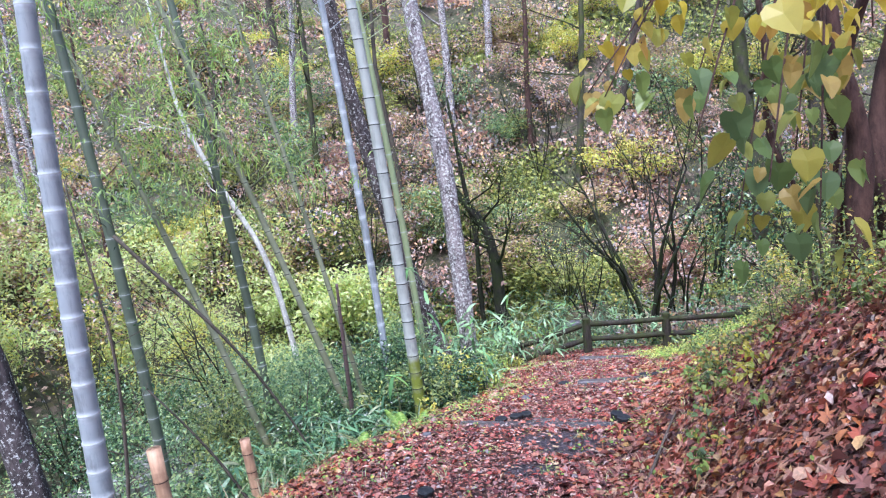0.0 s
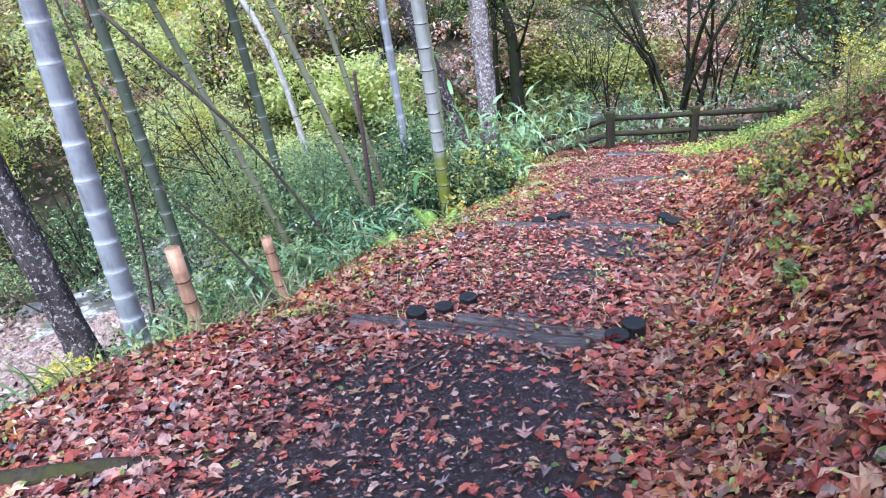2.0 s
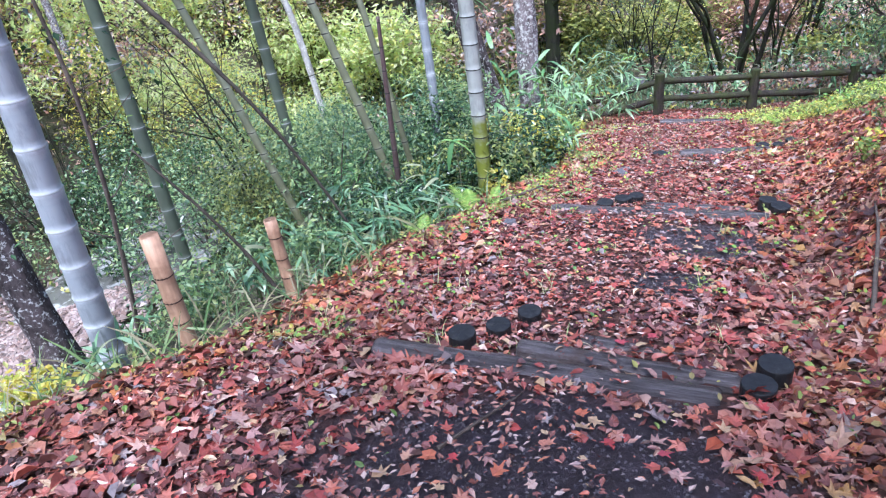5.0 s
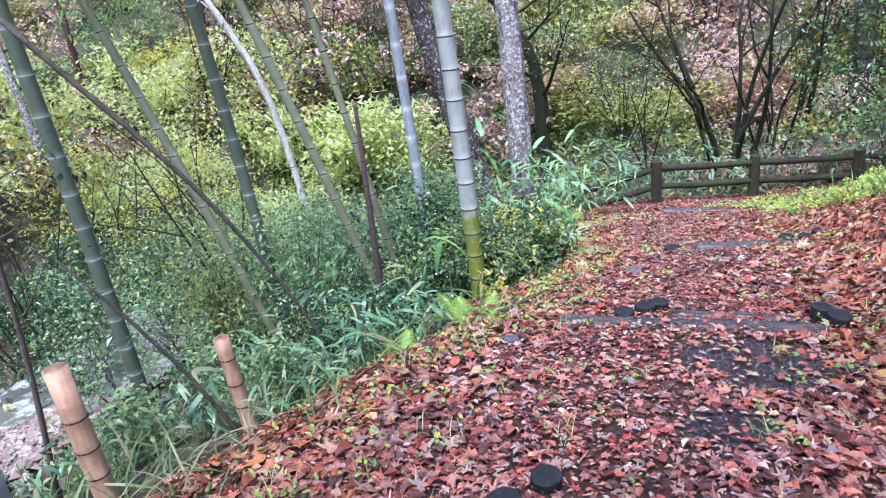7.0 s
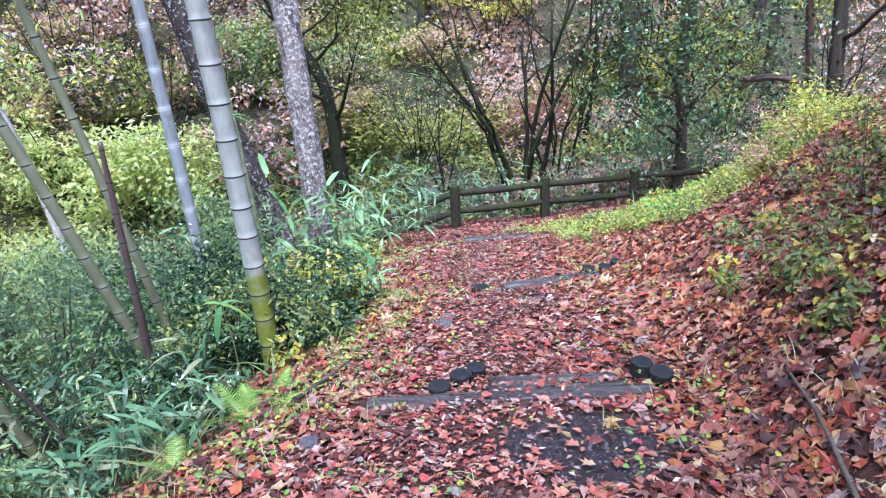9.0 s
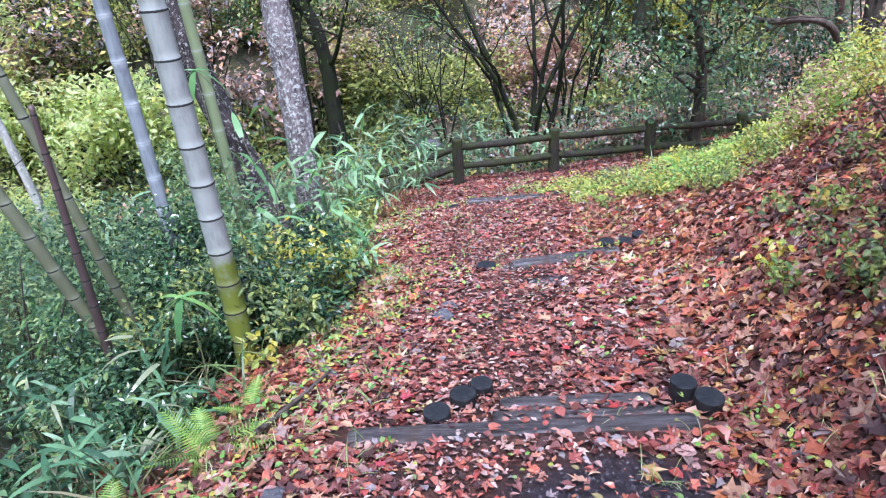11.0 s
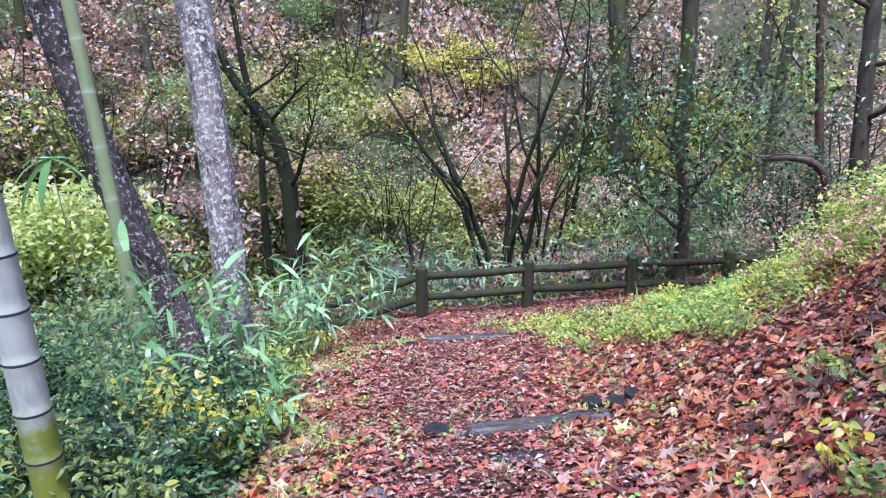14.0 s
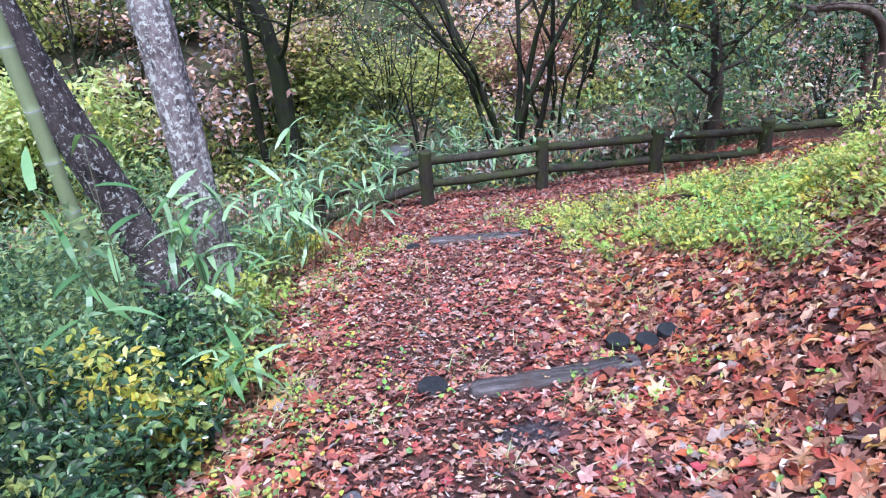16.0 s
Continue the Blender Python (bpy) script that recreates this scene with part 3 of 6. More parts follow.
def build_ground():
    def lines(a, b, step, lo, hi, grow):
        mid = np.arange(a, b, step)
        out, s, v = [], step, b
        while v < hi:
            s *= grow
            out.append(v)
            v += s
        out2, s, v = [], step, a
        while v > lo:
            s *= grow
            v -= s
            out2.append(v)
        return np.r_[out2[::-1], mid, out]
    xs, ys = lines(-3.2, 4.6, 0.07, -160, 160, 1.045), lines(-0.6, 14.5, 0.07, -40, 170, 1.04)
    X, Y = np.meshgrid(xs, ys)
    x, y = X.ravel(), Y.ravel()
    V = np.stack([x, y, height(x, y)], -1)
    nx, ny = len(xs), len(ys)
    i, j = np.meshgrid(np.arange(ny - 1), np.arange(nx - 1), indexing="ij")
    a = (i * nx + j).ravel()
    me = grid_mesh("ground", V, np.stack([a, a + 1, a + nx + 1, a + nx], -1), True)
    bare = bare_soil(x, y)
    left = edge(y) - x
    wob = 0.12 * roll_of_ground(x, y, 8)
    litter = np.clip(1.2 - (left + wob) / 0.5, 0, 1) * (y < 15.3) * np.clip((18 - x) / 6, 0, 1)
    right = x - toe(y)
    hump = np.clip(1 - ((x - 4.0) / 1.6) ** 2 - ((y - 11.2) / 1.5) ** 2 + wob, 0, 1)
    moss = np.clip(np.maximum(np.exp(-((left - 0.35) / 0.3) ** 2) * 0.8 * (y < 14), hump), 0, 1)
    colour = me.color_attributes.new("zone", 'FLOAT_COLOR', 'POINT')
    colour.data.foreach_set("color", np.stack([bare, litter, moss, np.ones_like(x)], -1).astype(np.float32).ravel())
    tagged(part("ground", me, M_GROUND), "damp woodland floor with leaf litter, banks and a hillside", "ground", kind="structure")


build_ground()


def lie(x, y):
    """Frames on the ground: places, and rotations that lay z along the slope's normal."""
    h = 0.06
    z = height(x, y)
    gx, gy = (height(x + h, y) - z) / h, (height(x, y + h) - z) / h
    n = np.stack([-gx, -gy, np.ones_like(gx)], -1)
    n /= np.linalg.norm(n, axis=1)[:, None]
    t = np.stack([np.ones_like(gx), np.zeros_like(gx), gx], -1)
    t /= np.linalg.norm(t, axis=1)[:, None]
    return np.stack([x, y, z], -1), np.stack([t, np.cross(n, t), n], -1)


def stuff(name, sets, material, label, category):
    V, F = joined(sets)
    return tagged(part(name, grid_mesh(name, V, F), material), label, category, kind="stuff")


def strewn(n, x0, x1, y0, y1, keep):
    x, y = RNG.uniform(x0, x1, n), RNG.uniform(y0, y1, n)
    k = RNG.random(n) < keep(x, y)
    return x[k], y[k]


# ---------------------------------------------------------------- the stream in the gully
def build_stream():
    ys = np.linspace(-8, 17, 60)
    cx = -5.6 - 0.05 * ys + 0.35 * np.sin(ys * 0.7)
    w = 0.8 + 0.25 * np.sin(ys * 1.3 + 1)
    V, F = [], []
    for k in range(7):
        f = k / 6 * 2 - 1
        V.append(np.stack([cx + f * w, ys, -2.95 - 0.06 * ys + 0.10 + 0 * ys], -1))
    V = np.concatenate(V)
    n = len(ys)
    for k in range(6):
        for i in range(n - 1):
            F.append((k * n + i, (k + 1) * n + i, (k + 1) * n + i + 1, k * n + i + 1))
    tagged(part("stream_water", grid_mesh("stream_water", V, F, True), M_WATER), "shallow stream running over stones in the gully", "water", kind="structure")


build_stream()


def rock_mesh(name, seed, flat=0.6):
    bm = bmesh.new()
    bmesh.ops.create_icosphere(bm, subdivisions=3, radius=1)
    for v in bm.verts:
        d = noise.noise(v.co * 1.3 + Vector((seed * 7.1, 0, 0))) * 0.5 + noise.noise(v.co * 3.1 + Vector((0, seed * 3.3, 0))) * 0.18
        v.co *= 1 + d
        v.co.z *= flat
    me = bpy.data.meshes.new(name)
    bm.to_mesh(me)
    bm.free()
    return me


def rocks(name, spots, material, label, group):
    meshes = [rock_mesh(name, i) for i in range(4)]
    for me in meshes:
        me.materials.append(material)
    for i, (x, y, r) in enumerate(spots):
        ob = part(name, meshes[i % 4], material)
        ob.scale = (r * (1 + 0.3 * math.sin(i * 2.1)), r, r * (0.8 + 0.2 * math.cos(i)))
        ob.location = (x, y, float(height(x, y)) + r * 0.12)
        ob.rotation_euler = (0, 0, i * 1.7)
        tagged(ob, label, "rock", group)


# ---------------------------------------------------------------- log steps
def round_log(name, a, b, r, material, label, group):
    """A round timber with slightly uneven girth and bevelled ends, lying from a to b."""
    a, b = np.array(a, float), np.array(b, float)
    L = float(np.linalg.norm(b - a))
    s = np.array([0, 0.008, 0.03, *np.linspace(0.1, L - 0.1, 9), L - 0.03, L - 0.008, L])
    rr = r * np.array([0.80, 0.92, 1.0, *(1 + 0.05 * RNG.normal(size=9)), 1.0, 0.92, 0.80])
    P = np.stack([s, 0.012 * np.sin(s * 3 + r * 90), 0.008 * np.cos(s * 4)], -1)
    V, F = tube(P, rr, 14, True, 0.015)
    me = grid_mesh(name, V, F, True)
    ob = part(name, me, material)
    ob.matrix_world = Matrix.Translation(a) @ (Vector(b - a).to_track_quat('X', 'Z').to_matrix().to_4x4())
    return tagged(ob, label, "log step", group)


STAKE_V, STAKE_F = tube([(0, 0, -0.12), (0, 0, 0.05), (0, 0, 0.095), (0, 0, 0.0985), (0, 0, 0.1)], [1, 1.0, 1.0, 0.985, 0.95], 20, True, 0.008)


def stake(x, y, top, r=0.068, tilt=0.0, group=""):
    V = STAKE_V * np.array([r, r, 1.4]) * (1 + 0.006 * RNG.normal(size=STAKE_V.shape))
    ob = part("log_stake", grid_mesh("log_stake", V, STAKE_F, False), M_STAKE)
    ob.location = (x, y, top - 0.14)
    ob.rotation_euler = (tilt, tilt * 0.6, RNG.uniform(0, 3))
    return tagged(ob, "blackened round timber stake driven beside a path log", "stake", group)


LOGS = "timbers of the path steps"
LAID = []
for a, b, r in (((-0.86, 4.17, -0.678), (0.50, 3.82, -0.678), 0.062), ((-0.24, 4.23, -0.728), (0.64, 3.97, -0.728), 0.052), ((0.02, 4.40, -0.83), (0.72, 4.18, -0.83), 0.045),
                ((-0.06, 6.19, -1.060), (1.30, 5.92, -1.060), 0.058), ((0.54, 6.20, -1.092), (1.24, 6.07, -1.092), 0.044), ((0.60, 6.32, -1.125), (1.24, 6.21, -1.125), 0.040),
                ((1.22, 8.37, -1.612), (2.06, 8.36, -1.608), 0.058), ((1.18, 8.51, -1.72), (1.82, 8.49, -1.72), 0.05),
                ((1.56, 11.53, -2.44), (2.46, 11.36, -2.42), 0.06)):
    LAID.append((a, b, r))
    round_log("step_log", a, b, r, M_LOG, "wet weathered round timber set across the leafy path", LOGS)

STAKES = "stakes holding the path steps"
for x, y, top, r in ((-0.50, 4.33, -0.70, 0.064), (-0.345, 4.46, -0.755, 0.060), (-0.20, 4.60, -0.785, 0.058), (0.64, 3.86, -0.61, 0.064), (0.76, 4.05, -0.67, 0.066),
                     (0.315, 6.26, -1.03, 0.058), (0.45, 6.38, -1.065, 0.060), (0.55, 6.46, -1.085, 0.052), (1.39, 6.02, -0.99, 0.060), (1.35, 6.15, -1.01, 0.056),
                     (1.06, 8.50, -1.625, 0.075), (2.07, 8.62, -1.635, 0.062), (2.21, 8.565, -1.635, 0.062), (2.32, 8.545, -1.625, 0.060),
                     (1.42, 11.65, -2.53, 0.07), (2.47, 11.55, -2.48, 0.065), (2.70, 11.50, -2.50, 0.065)):
    stake(x, y, max(top, float(height(x, y)) + 0.045), r, RNG.normal() * 0.04, STAKES)


# ---------------------------------------------------------------- rustic fence at the bend
def build_fence():
    posts = ((0.55, 14.75, -3.05), (2.0, 14.3, -2.53), (3.67, 14.5, -2.62), (5.16, 14.1, -2.53), (6.51, 13.7, -2.46), (7.75, 13.25, -2.31), (9.1, 12.9, -2.2))
    fence = thing("fence", (2.0, 14.3, float(height(2.0, 14.3))), "rustic dark brown timber fence with mossy round rails", "fence")
    o = fence.location
    for x, y, top in posts:
        low = min(float(height(x, y)), top - 0.8) - 0.1
        V, F = tube([(0, 0, low - top), (0, 0, -0.4), (0, 0, -0.02), (0, 0, -0.008), (0, 0, 0)], np.array([0.092, 0.09, 0.086, 0.078, 0.066]), 14, True, 0.015)
        ob = part("post", grid_mesh("post", V, F, False), M_POST, fence)
        ob.location = Vector((x, y, top)) - o
    for (x0, y0, t0), (x1, y1, t1) in zip(posts[:-1], posts[1:]):
        for down, r in ((0.14, 0.055), (0.46, 0.055)):
            a, b = np.array((x0, y0, t0 - down)), np.array((x1, y1, t1 - down))
            P = bent([a, (a + b) / 2 + (0, 0, -0.015), b], 9)
            V, F = tube(P - np.array(o), r * (1 + 0.06 * RNG.normal(size=9)), 10, True, 0.03)
            part("rail", grid_mesh("rail", V, F, True), M_POST, fence)
    return fence


build_fence()


# ---------------------------------------------------------------- bamboo
RING = tube([(0, 0, -0.010), (0, 0, -0.003), (0, 0, 0.003), (0, 0, 0.010)], [1.0, 1.07, 1.07, 1.0], 14, False)


def lance_spray(places, n, length, spread, droop=0.5):
    t = blade(0.13, droop, 3)
    idx = RNG.integers(0, len(places), n)
    P = places[idx] + RNG.normal(size=(n, 3)) * spread
    R = turns(RNG.uniform(0, 6.3, n), RNG.normal(-0.4, 0.5, n), RNG.normal(0, 0.5, n))
    return stamp(t, P, R, length * RNG.uniform(0.6, 1.3, n))


def bamboo(x, y, r, lean, material, joint, gap, label, top=7.0, spray=0, spray_z=(2.0, 5.0), foot=None):
    """A culm with swollen joints. lean: sideways drift (x, y) for each metre of height."""
    z0 = float(height(x, y)) - 0.08 if foot is None else foot
    ob = thing("bamboo", (x, y, z0), label, "bamboo", "bamboo culms beside the path")
    H = top - z0
    joints, z, g = [], 0.14, gap * 0.75
    while z < H:
        joints.append(z)
        g = min(g * 1.03, gap * 1.5)
        z += g * RNG.uniform(0.93, 1.07)
    heights, radii, waxy = [-0.1], [r * 1.02], [0.0]
    for j in joints:
        k = 1 - 0.55 * (j / H) ** 1.5
        heights += [j - 0.06, j - 0.025, j - 0.008, j + 0.008, j + 0.02, j + 0.05]
        radii += [r * k, r * k, r * k * 1.045, r * k * 1.045, r * k * 0.975, r * k]
        waxy += [0.0, 0.4, 1.0, 0.9, 0.25, 0.0]
    hs = np.array(heights)
    sway = lambda q: np.stack([lean[0] * q + 0.006 * q * q * np.sign(lean[0] + 1e-6), lean[1] * q, q], -1)
    V, F = tube(sway(hs), np.array(radii), 14, True)
    me = grid_mesh("culm", V, F, True)
    wax = np.r_[np.repeat(waxy, 14), 0.0, 0.0].astype(np.float32)
    me.attributes.new("bloom", 'FLOAT', 'POINT').data.foreach_set("value", wax)
    culm = part("culm", me, material, ob)
    ring = grid_mesh("joint", *RING, True)
    for j in joints:
        if z0 + j < 3.6:
            rr = r * (1 - 0.55 * (j / H) ** 1.5) * 1.0
            c = part("joint", ring, joint, culm)
            c.location = sway(np.array([j]))[0]
            c.scale = (rr * 1.0, rr * 1.0, 1.0 if joint == M_NODE_DARK else 0.8)
    if spray:
        zs = np.linspace(spray_z[0] - z0, min(spray_z[1] - z0, H - 0.2), 20)
        tips, twigs = [], []
        for q in zs:
            a = RNG.uniform(0, 6.3)
            p = sway(np.array([q]))[0]
            e = p + np.array([math.cos(a), math.sin(a), 0.25]) * RNG.uniform(0.5, 1.1)
            m = (p + e) / 2 + (0, 0, 0.12)
            twigs.append(tube([p, m, e], [0.008, 0.005, 0.002], 5, False))
            tips += [m, e, (m + e) / 2, e + (0, 0, -0.12)]
        for tw in twigs:
            part("branch", grid_mesh("branch", *tw, True), material, ob)
        part("foliage", grid_mesh("foliage", *lance_spray(np.array(tips), spray, 0.13, 0.13)), M_BAMBOO_LEAF, ob, "narrow bright green bamboo leaves")
    return ob


GREY = "thick pale grey bamboo culm with whitish joints"
GREEN = "dark green bamboo culm with faint joints"
bamboo(-2.76, 4.90, 0.081, (0.02, 0.0), M_CULM_GREY, M_NODE_PALE, 0.25, GREY, 7.0)
bamboo(-3.77, 7.60, 0.066, (-0.005, 0.0), M_CULM_GREEN, M_NODE_PALE, 0.30, GREEN, 8.0, 1500, (0.8, 4.2))
bamboo(-2.66, 8.50, 0.044, (-0.28, 0.0), M_CULM_OLIVE, M_NODE_DARK, 0.26, "slanting olive brown bamboo culm with dark joints", 6.0, 900, (0.9, 3.8))
bamboo(-2.83, 8.90, 0.060, (-0.034, 0.0), M_CULM_GREEN, M_NODE_PALE, 0.28, GREEN, 8.0, 1500, (0.8, 4.2))
bamboo(-1.52, 8.40, 0.043, (-0.262, 0.0), M_CULM_OLIVE, M_NODE_DARK, 0.26, "slanting olive bamboo culm with dark joints", 6.5, 900, (0.9, 3.8))
bamboo(-1.33, 8.30, 0.032, (-0.152, 0.0), M_CULM_OLIVE, M_NODE_DARK, 0.25, "thin olive brown leaning bamboo culm", 6.5, 600, (0.9, 3.6))
bamboo(-0.635, 7.65, 0.066, (-0.015, 0.0), M_CULM_A, M_NODE_DARK, 0.235, "thick pale bamboo with green foot and black joint rings", 8.0)
bamboo(-1.235, 9.10, 0.051, (-0.008, 0.0), M_CULM_GREY, M_NODE_PALE, 0.30, "pale grey bamboo culm behind the thicket", 9.0, 300, (3.0, 6.0))
bamboo(-0.86, 10.30, 0.050, (-0.027, 0.0), culm_material("pale_green_bamboo", (0.20, 0.25, 0.11), (0.28, 0.33, 0.18), 0.5, 1.5), M_NODE_PALE, 0.38, "pale green bamboo culm beside the lichened trunk", 8.0, 200, (3.0, 6.0))
bamboo(-1.53, 8.00, 0.033, (0.0, 0.0), M_CULM_DEAD, M_NODE_DARK, 0.2, "dead dark brown broken bamboo stem", 0.12)


def cut_bamboo(x, y, r, top, lean, label):
    z0 = float(height(x, y)) - 0.1
    H = top - z0
    ob = thing("bamboo_stump", (x, y, z0), label, "bamboo stump", "sawn bamboo stumps")
    js = [q for q in (0.12, 0.30, 0.46, 0.64, 0.86) if q < H - 0.08]
    hs = sorted([0.0, H] + [q + d for q in js for d in (-0.025, 0.0, 0.025)])
    rad = [r * (1.07 if any(abs(h - q) < 1e-6 for q in js) else 1.0) for h in hs]
    P = np.array([(lean * h, 0, h) for h in hs])
    outer = tube(P, np.array(rad), 16, False)
    inner = tube(np.array([(lean * H, 0, H), (lean * (H - 0.1), 0, H - 0.1)]), np.array([r * 0.84, r * 0.8]), 16, False)
    V, F = joined([outer, inner])
    base, n = (len(hs) - 1) * 16, len(outer[0])
    k = np.arange(16)
    F = np.concatenate([F, np.stack([base + k, base + (k + 1) % 16, n + (k + 1) % 16], -1), np.stack([base + k, n + (k + 1) % 16, n + k], -1)])
    culm = part("culm", grid_mesh("culm", V, F, True), M_CUT, ob)
    ring = grid_mesh("joint", *RING, True)
    for q in js:
        c = part("joint", ring, M_BARK_RED, culm)
        c.location, c.scale = (lean * q, 0, q), (r * 1.02, r * 1.02, 0.8)
    return ob


cut_bamboo(-2.42, 5.2, 0.057, -0.60, -0.029, "sawn-off dry orange brown bamboo stump with open top")
cut_bamboo(-2.04, 6.1, 0.047, -0.98, -0.059, "short sawn-off tan bamboo stump on the slope")


# ---------------------------------------------------------------- trees
def limb(p, d, length, r, n=7, wander=0.12, lift=0.0):
    P = [np.array(p, float)]
    d = np.array(d, float) / np.linalg.norm(d)
    for _ in range(n):
        d = d + RNG.normal(size=3) * wander + np.array([0, 0, lift])
        d /= np.linalg.norm(d)
        P.append(P[-1] + d * length / n)
    return np.array(P), np.linspace(r, r * 0.35, n + 1)


def branching(p, d, length, r, depth, sets, tips, wander=0.12, split=3, lift=0.03, sides=7):
    P, rad = limb(p, d, length, r, 7, wander, lift)
    sets.append(tube(P, rad, max(4, sides), True))
    if depth == 0:
        tips.append(P[-1])
        tips.append(P[4])
        return
    for k in range(split):
        i = RNG.integers(3, 8)
        e = P[i] - P[i - 1]
        e = e / np.linalg.norm(e) + RNG.normal(size=3) * 0.55
        branching(P[i], e, length * RNG.uniform(0.45, 0.75), rad[i] * 0.75, depth - 1, sets, tips, wander * 1.2, split, lift, sides - 2)


def tree(name, line, radii, material, label, group="", branches=0, branch_from=0.4, leaves=0, leaf=None, leaf_size=0.06, branch_len=1.6, spread=0.3, burl=0.07, depth=2):
    line = np.asarray(line, float)
    ob = thing(name, line[0], label, "tree", group)
    n = 26
    P = bent(line, n) - line[0]
    rad = np.interp(np.linspace(0, 1, n), np.linspace(0, 1, len(radii)), radii)
    rad[0] *= 1.35
    rad[1] *= 1.15
    V, F = tube(P, rad, 18, True, burl)
    part("trunk", grid_mesh("trunk", V, F, True), material, ob)
    tips = []
    for k in range(branches):
        i = int(n * (branch_from + (0.98 - branch_from) * (k + 0.5) / branches))
        a = RNG.uniform(0, 6.3)
        sets = []
        branching(P[i], (math.cos(a), math.sin(a), 0.45), branch_len * RNG.uniform(0.7, 1.2), rad[i] * 0.38, depth, sets, tips)
        part("limb", grid_mesh("limb", *joined(sets), True), material, ob)
    if leaves and tips:
        tips = np.array(tips)
        idx = RNG.integers(0, len(tips), leaves)
        Q = tips[idx] + RNG.normal(size=(leaves, 3)) * spread
        R = turns(RNG.uniform(0, 6.3, leaves), RNG.normal(-0.3, 0.6, leaves), RNG.normal(0, 0.6, leaves))
        part("crown", grid_mesh("crown", *stamp(diamond(0.55), Q, R, leaf_size * RNG.uniform(0.6, 1.3, leaves))), leaf, ob)
    return ob


def upright(x, y, *points):
    """A trunk's line from the ground at x, y through the given points."""
    return [(x, y, float(height(x, y)) - 0.1), *points]


tree("tree", upright(-3.95, 5.8, (-4.02, 5.8, -1.5), (-4.09, 5.8, -0.7), (-4.18, 5.8, 0.2), (-4.6, 5.9, 2.2), (-4.9, 6.0, 5.0)), (0.145, 0.12, 0.10, 0.05), M_BARK_FLECK, "dark leaning trunk with pale lichen spots above the stream", "", 3, 0.6, 900, M_YELLOW, 0.07)
tree("tree", upright(-0.22, 11.0, (-0.26, 11.0, -1.5), (-0.28, 11.0, 0.0), (-0.33, 11.0, 1.2), (-0.6, 11.1, 3.5), (-0.7, 11.2, 7.5)), (0.14, 0.13, 0.12, 0.10, 0.05), M_BARK_LICHEN, "grey trunk covered with pale lichen patches", "", 4, 0.6, 900, M_OLIVE, 0.07)
tree("tree", upright(-0.52, 10.95, (-0.80, 11.0, -1.6), (-1.0, 11.0, -0.9), (-1.2, 11.0, 0.0), (-1.35, 11.0, 0.6), (-1.7, 11.0, 2.6), (-2.0, 11.0, 6.5)), (0.17, 0.125, 0.11, 0.09, 0.05), M_BARK_FLECK, "dark leaning trunk with white lichen flecks", "", 3, 0.6, 700, M_OLIVE, 0.07)
tree("tree", upright(0.23, 17.5, (0.22, 17.4, -3.2), (0.2, 17.4, -1.85), (0.06, 17.4, -0.95), (-0.23, 17.4, -0.46), (-0.56, 17.4, -0.07), (-0.8, 17.5, 0.6)), (0.16, 0.15, 0.13, 0.10, 0.05), M_BARK_BLACK, "crooked nearly black mossy tree trunk", "", 7, 0.4, 1500, M_OLIVE, 0.07, 1.4)
tree("tree", upright(-0.25, 17.7, (-0.28, 17.5, -2.4), (-0.22, 17.5, -1.2), (-0.42, 17.5, 0.4), (-0.6, 17.6, 2.4)), (0.07, 0.06, 0.05, 0.03), M_BARK_BLACK, "slim mossy trunk beside a crooked black one", "", 5, 0.3, 1200, M_HILL_LEAF, 0.07, 1.3)
tree("tree", upright(-4.15, 14.3, (-4.36, 14.3, -1.8), (-4.52, 14.3, -0.8), (-4.70, 14.3, -0.2), (-5.2, 14.3, 0.75), (-5.9, 14.3, 2.4), (-6.2, 14.3, 5)), (0.065, 0.058, 0.05, 0.02), M_BARK_PALE, "slanting bleached white trunk across the gully", "", 3, 0.4, 0, None, 0.07, 2.0)
tree("tree", upright(6.42, 14.9, (6.40, 14.8, -2.5), (6.36, 14.8, -1.9), (6.2, 14.8, -1.2), (5.9, 14.8, -0.7)), (0.11, 0.10, 0.07, 0.03), M_BARK_DARK, "dark slim trunk behind the fence, hung with dark green leaves", "", 12, 0.35, 4200, M_DARK, 0.09, 1.4, 0.34)
tree("tree", upright(8.75, 13.9, (8.7, 13.9, -1.6), (8.62, 13.9, -0.8), (8.55, 13.9, 0.6), (8.4, 13.9, 3.5)), (0.14, 0.12, 0.10, 0.06), M_BARK_DARK, "dark brown trunk with low crooked limbs", "", 6, 0.3, 900, M_OLIVE, 0.07, 2.2, 0.3)
tree("tree", upright(7.4, 19.5, (7.3, 19, -1.5), (7.2, 19, 0), (6.9, 19, 2.2), (6.8, 19, 7)), (0.22, 0.19, 0.16, 0.1), M_BARK_MOSS, "mossy green trunk on the hillside", "", 4, 0.4, 1500, M_OLIVE, 0.09, 2.4, 0.4)
tree("tree", upright(8.9, 19.5, (8.75, 19, -0.8), (8.7, 19, 1), (8.6, 19, 6)), (0.20, 0.17, 0.14, 0.1), M_BARK_MOSS, "mossy grey-green trunk on the hillside", "", 4, 0.4, 1500, M_DARK, 0.09, 2.4, 0.4)


tree("tree", upright(8.35, 14.0, (8.25, 13.9, -1.75), (7.9, 13.8, -1.25), (7.4, 13.8, -1.12), (6.95, 13.8, -1.15), (6.5, 13.8, -1.05), (6.2, 13.8, -0.7)), (0.075, 0.07, 0.06, 0.045, 0.02), M_TWIG, "crooked grey limb arching sideways behind the fence", "", 4, 0.35, 250, M_TEAL, 0.07, 1.0, 0.2)


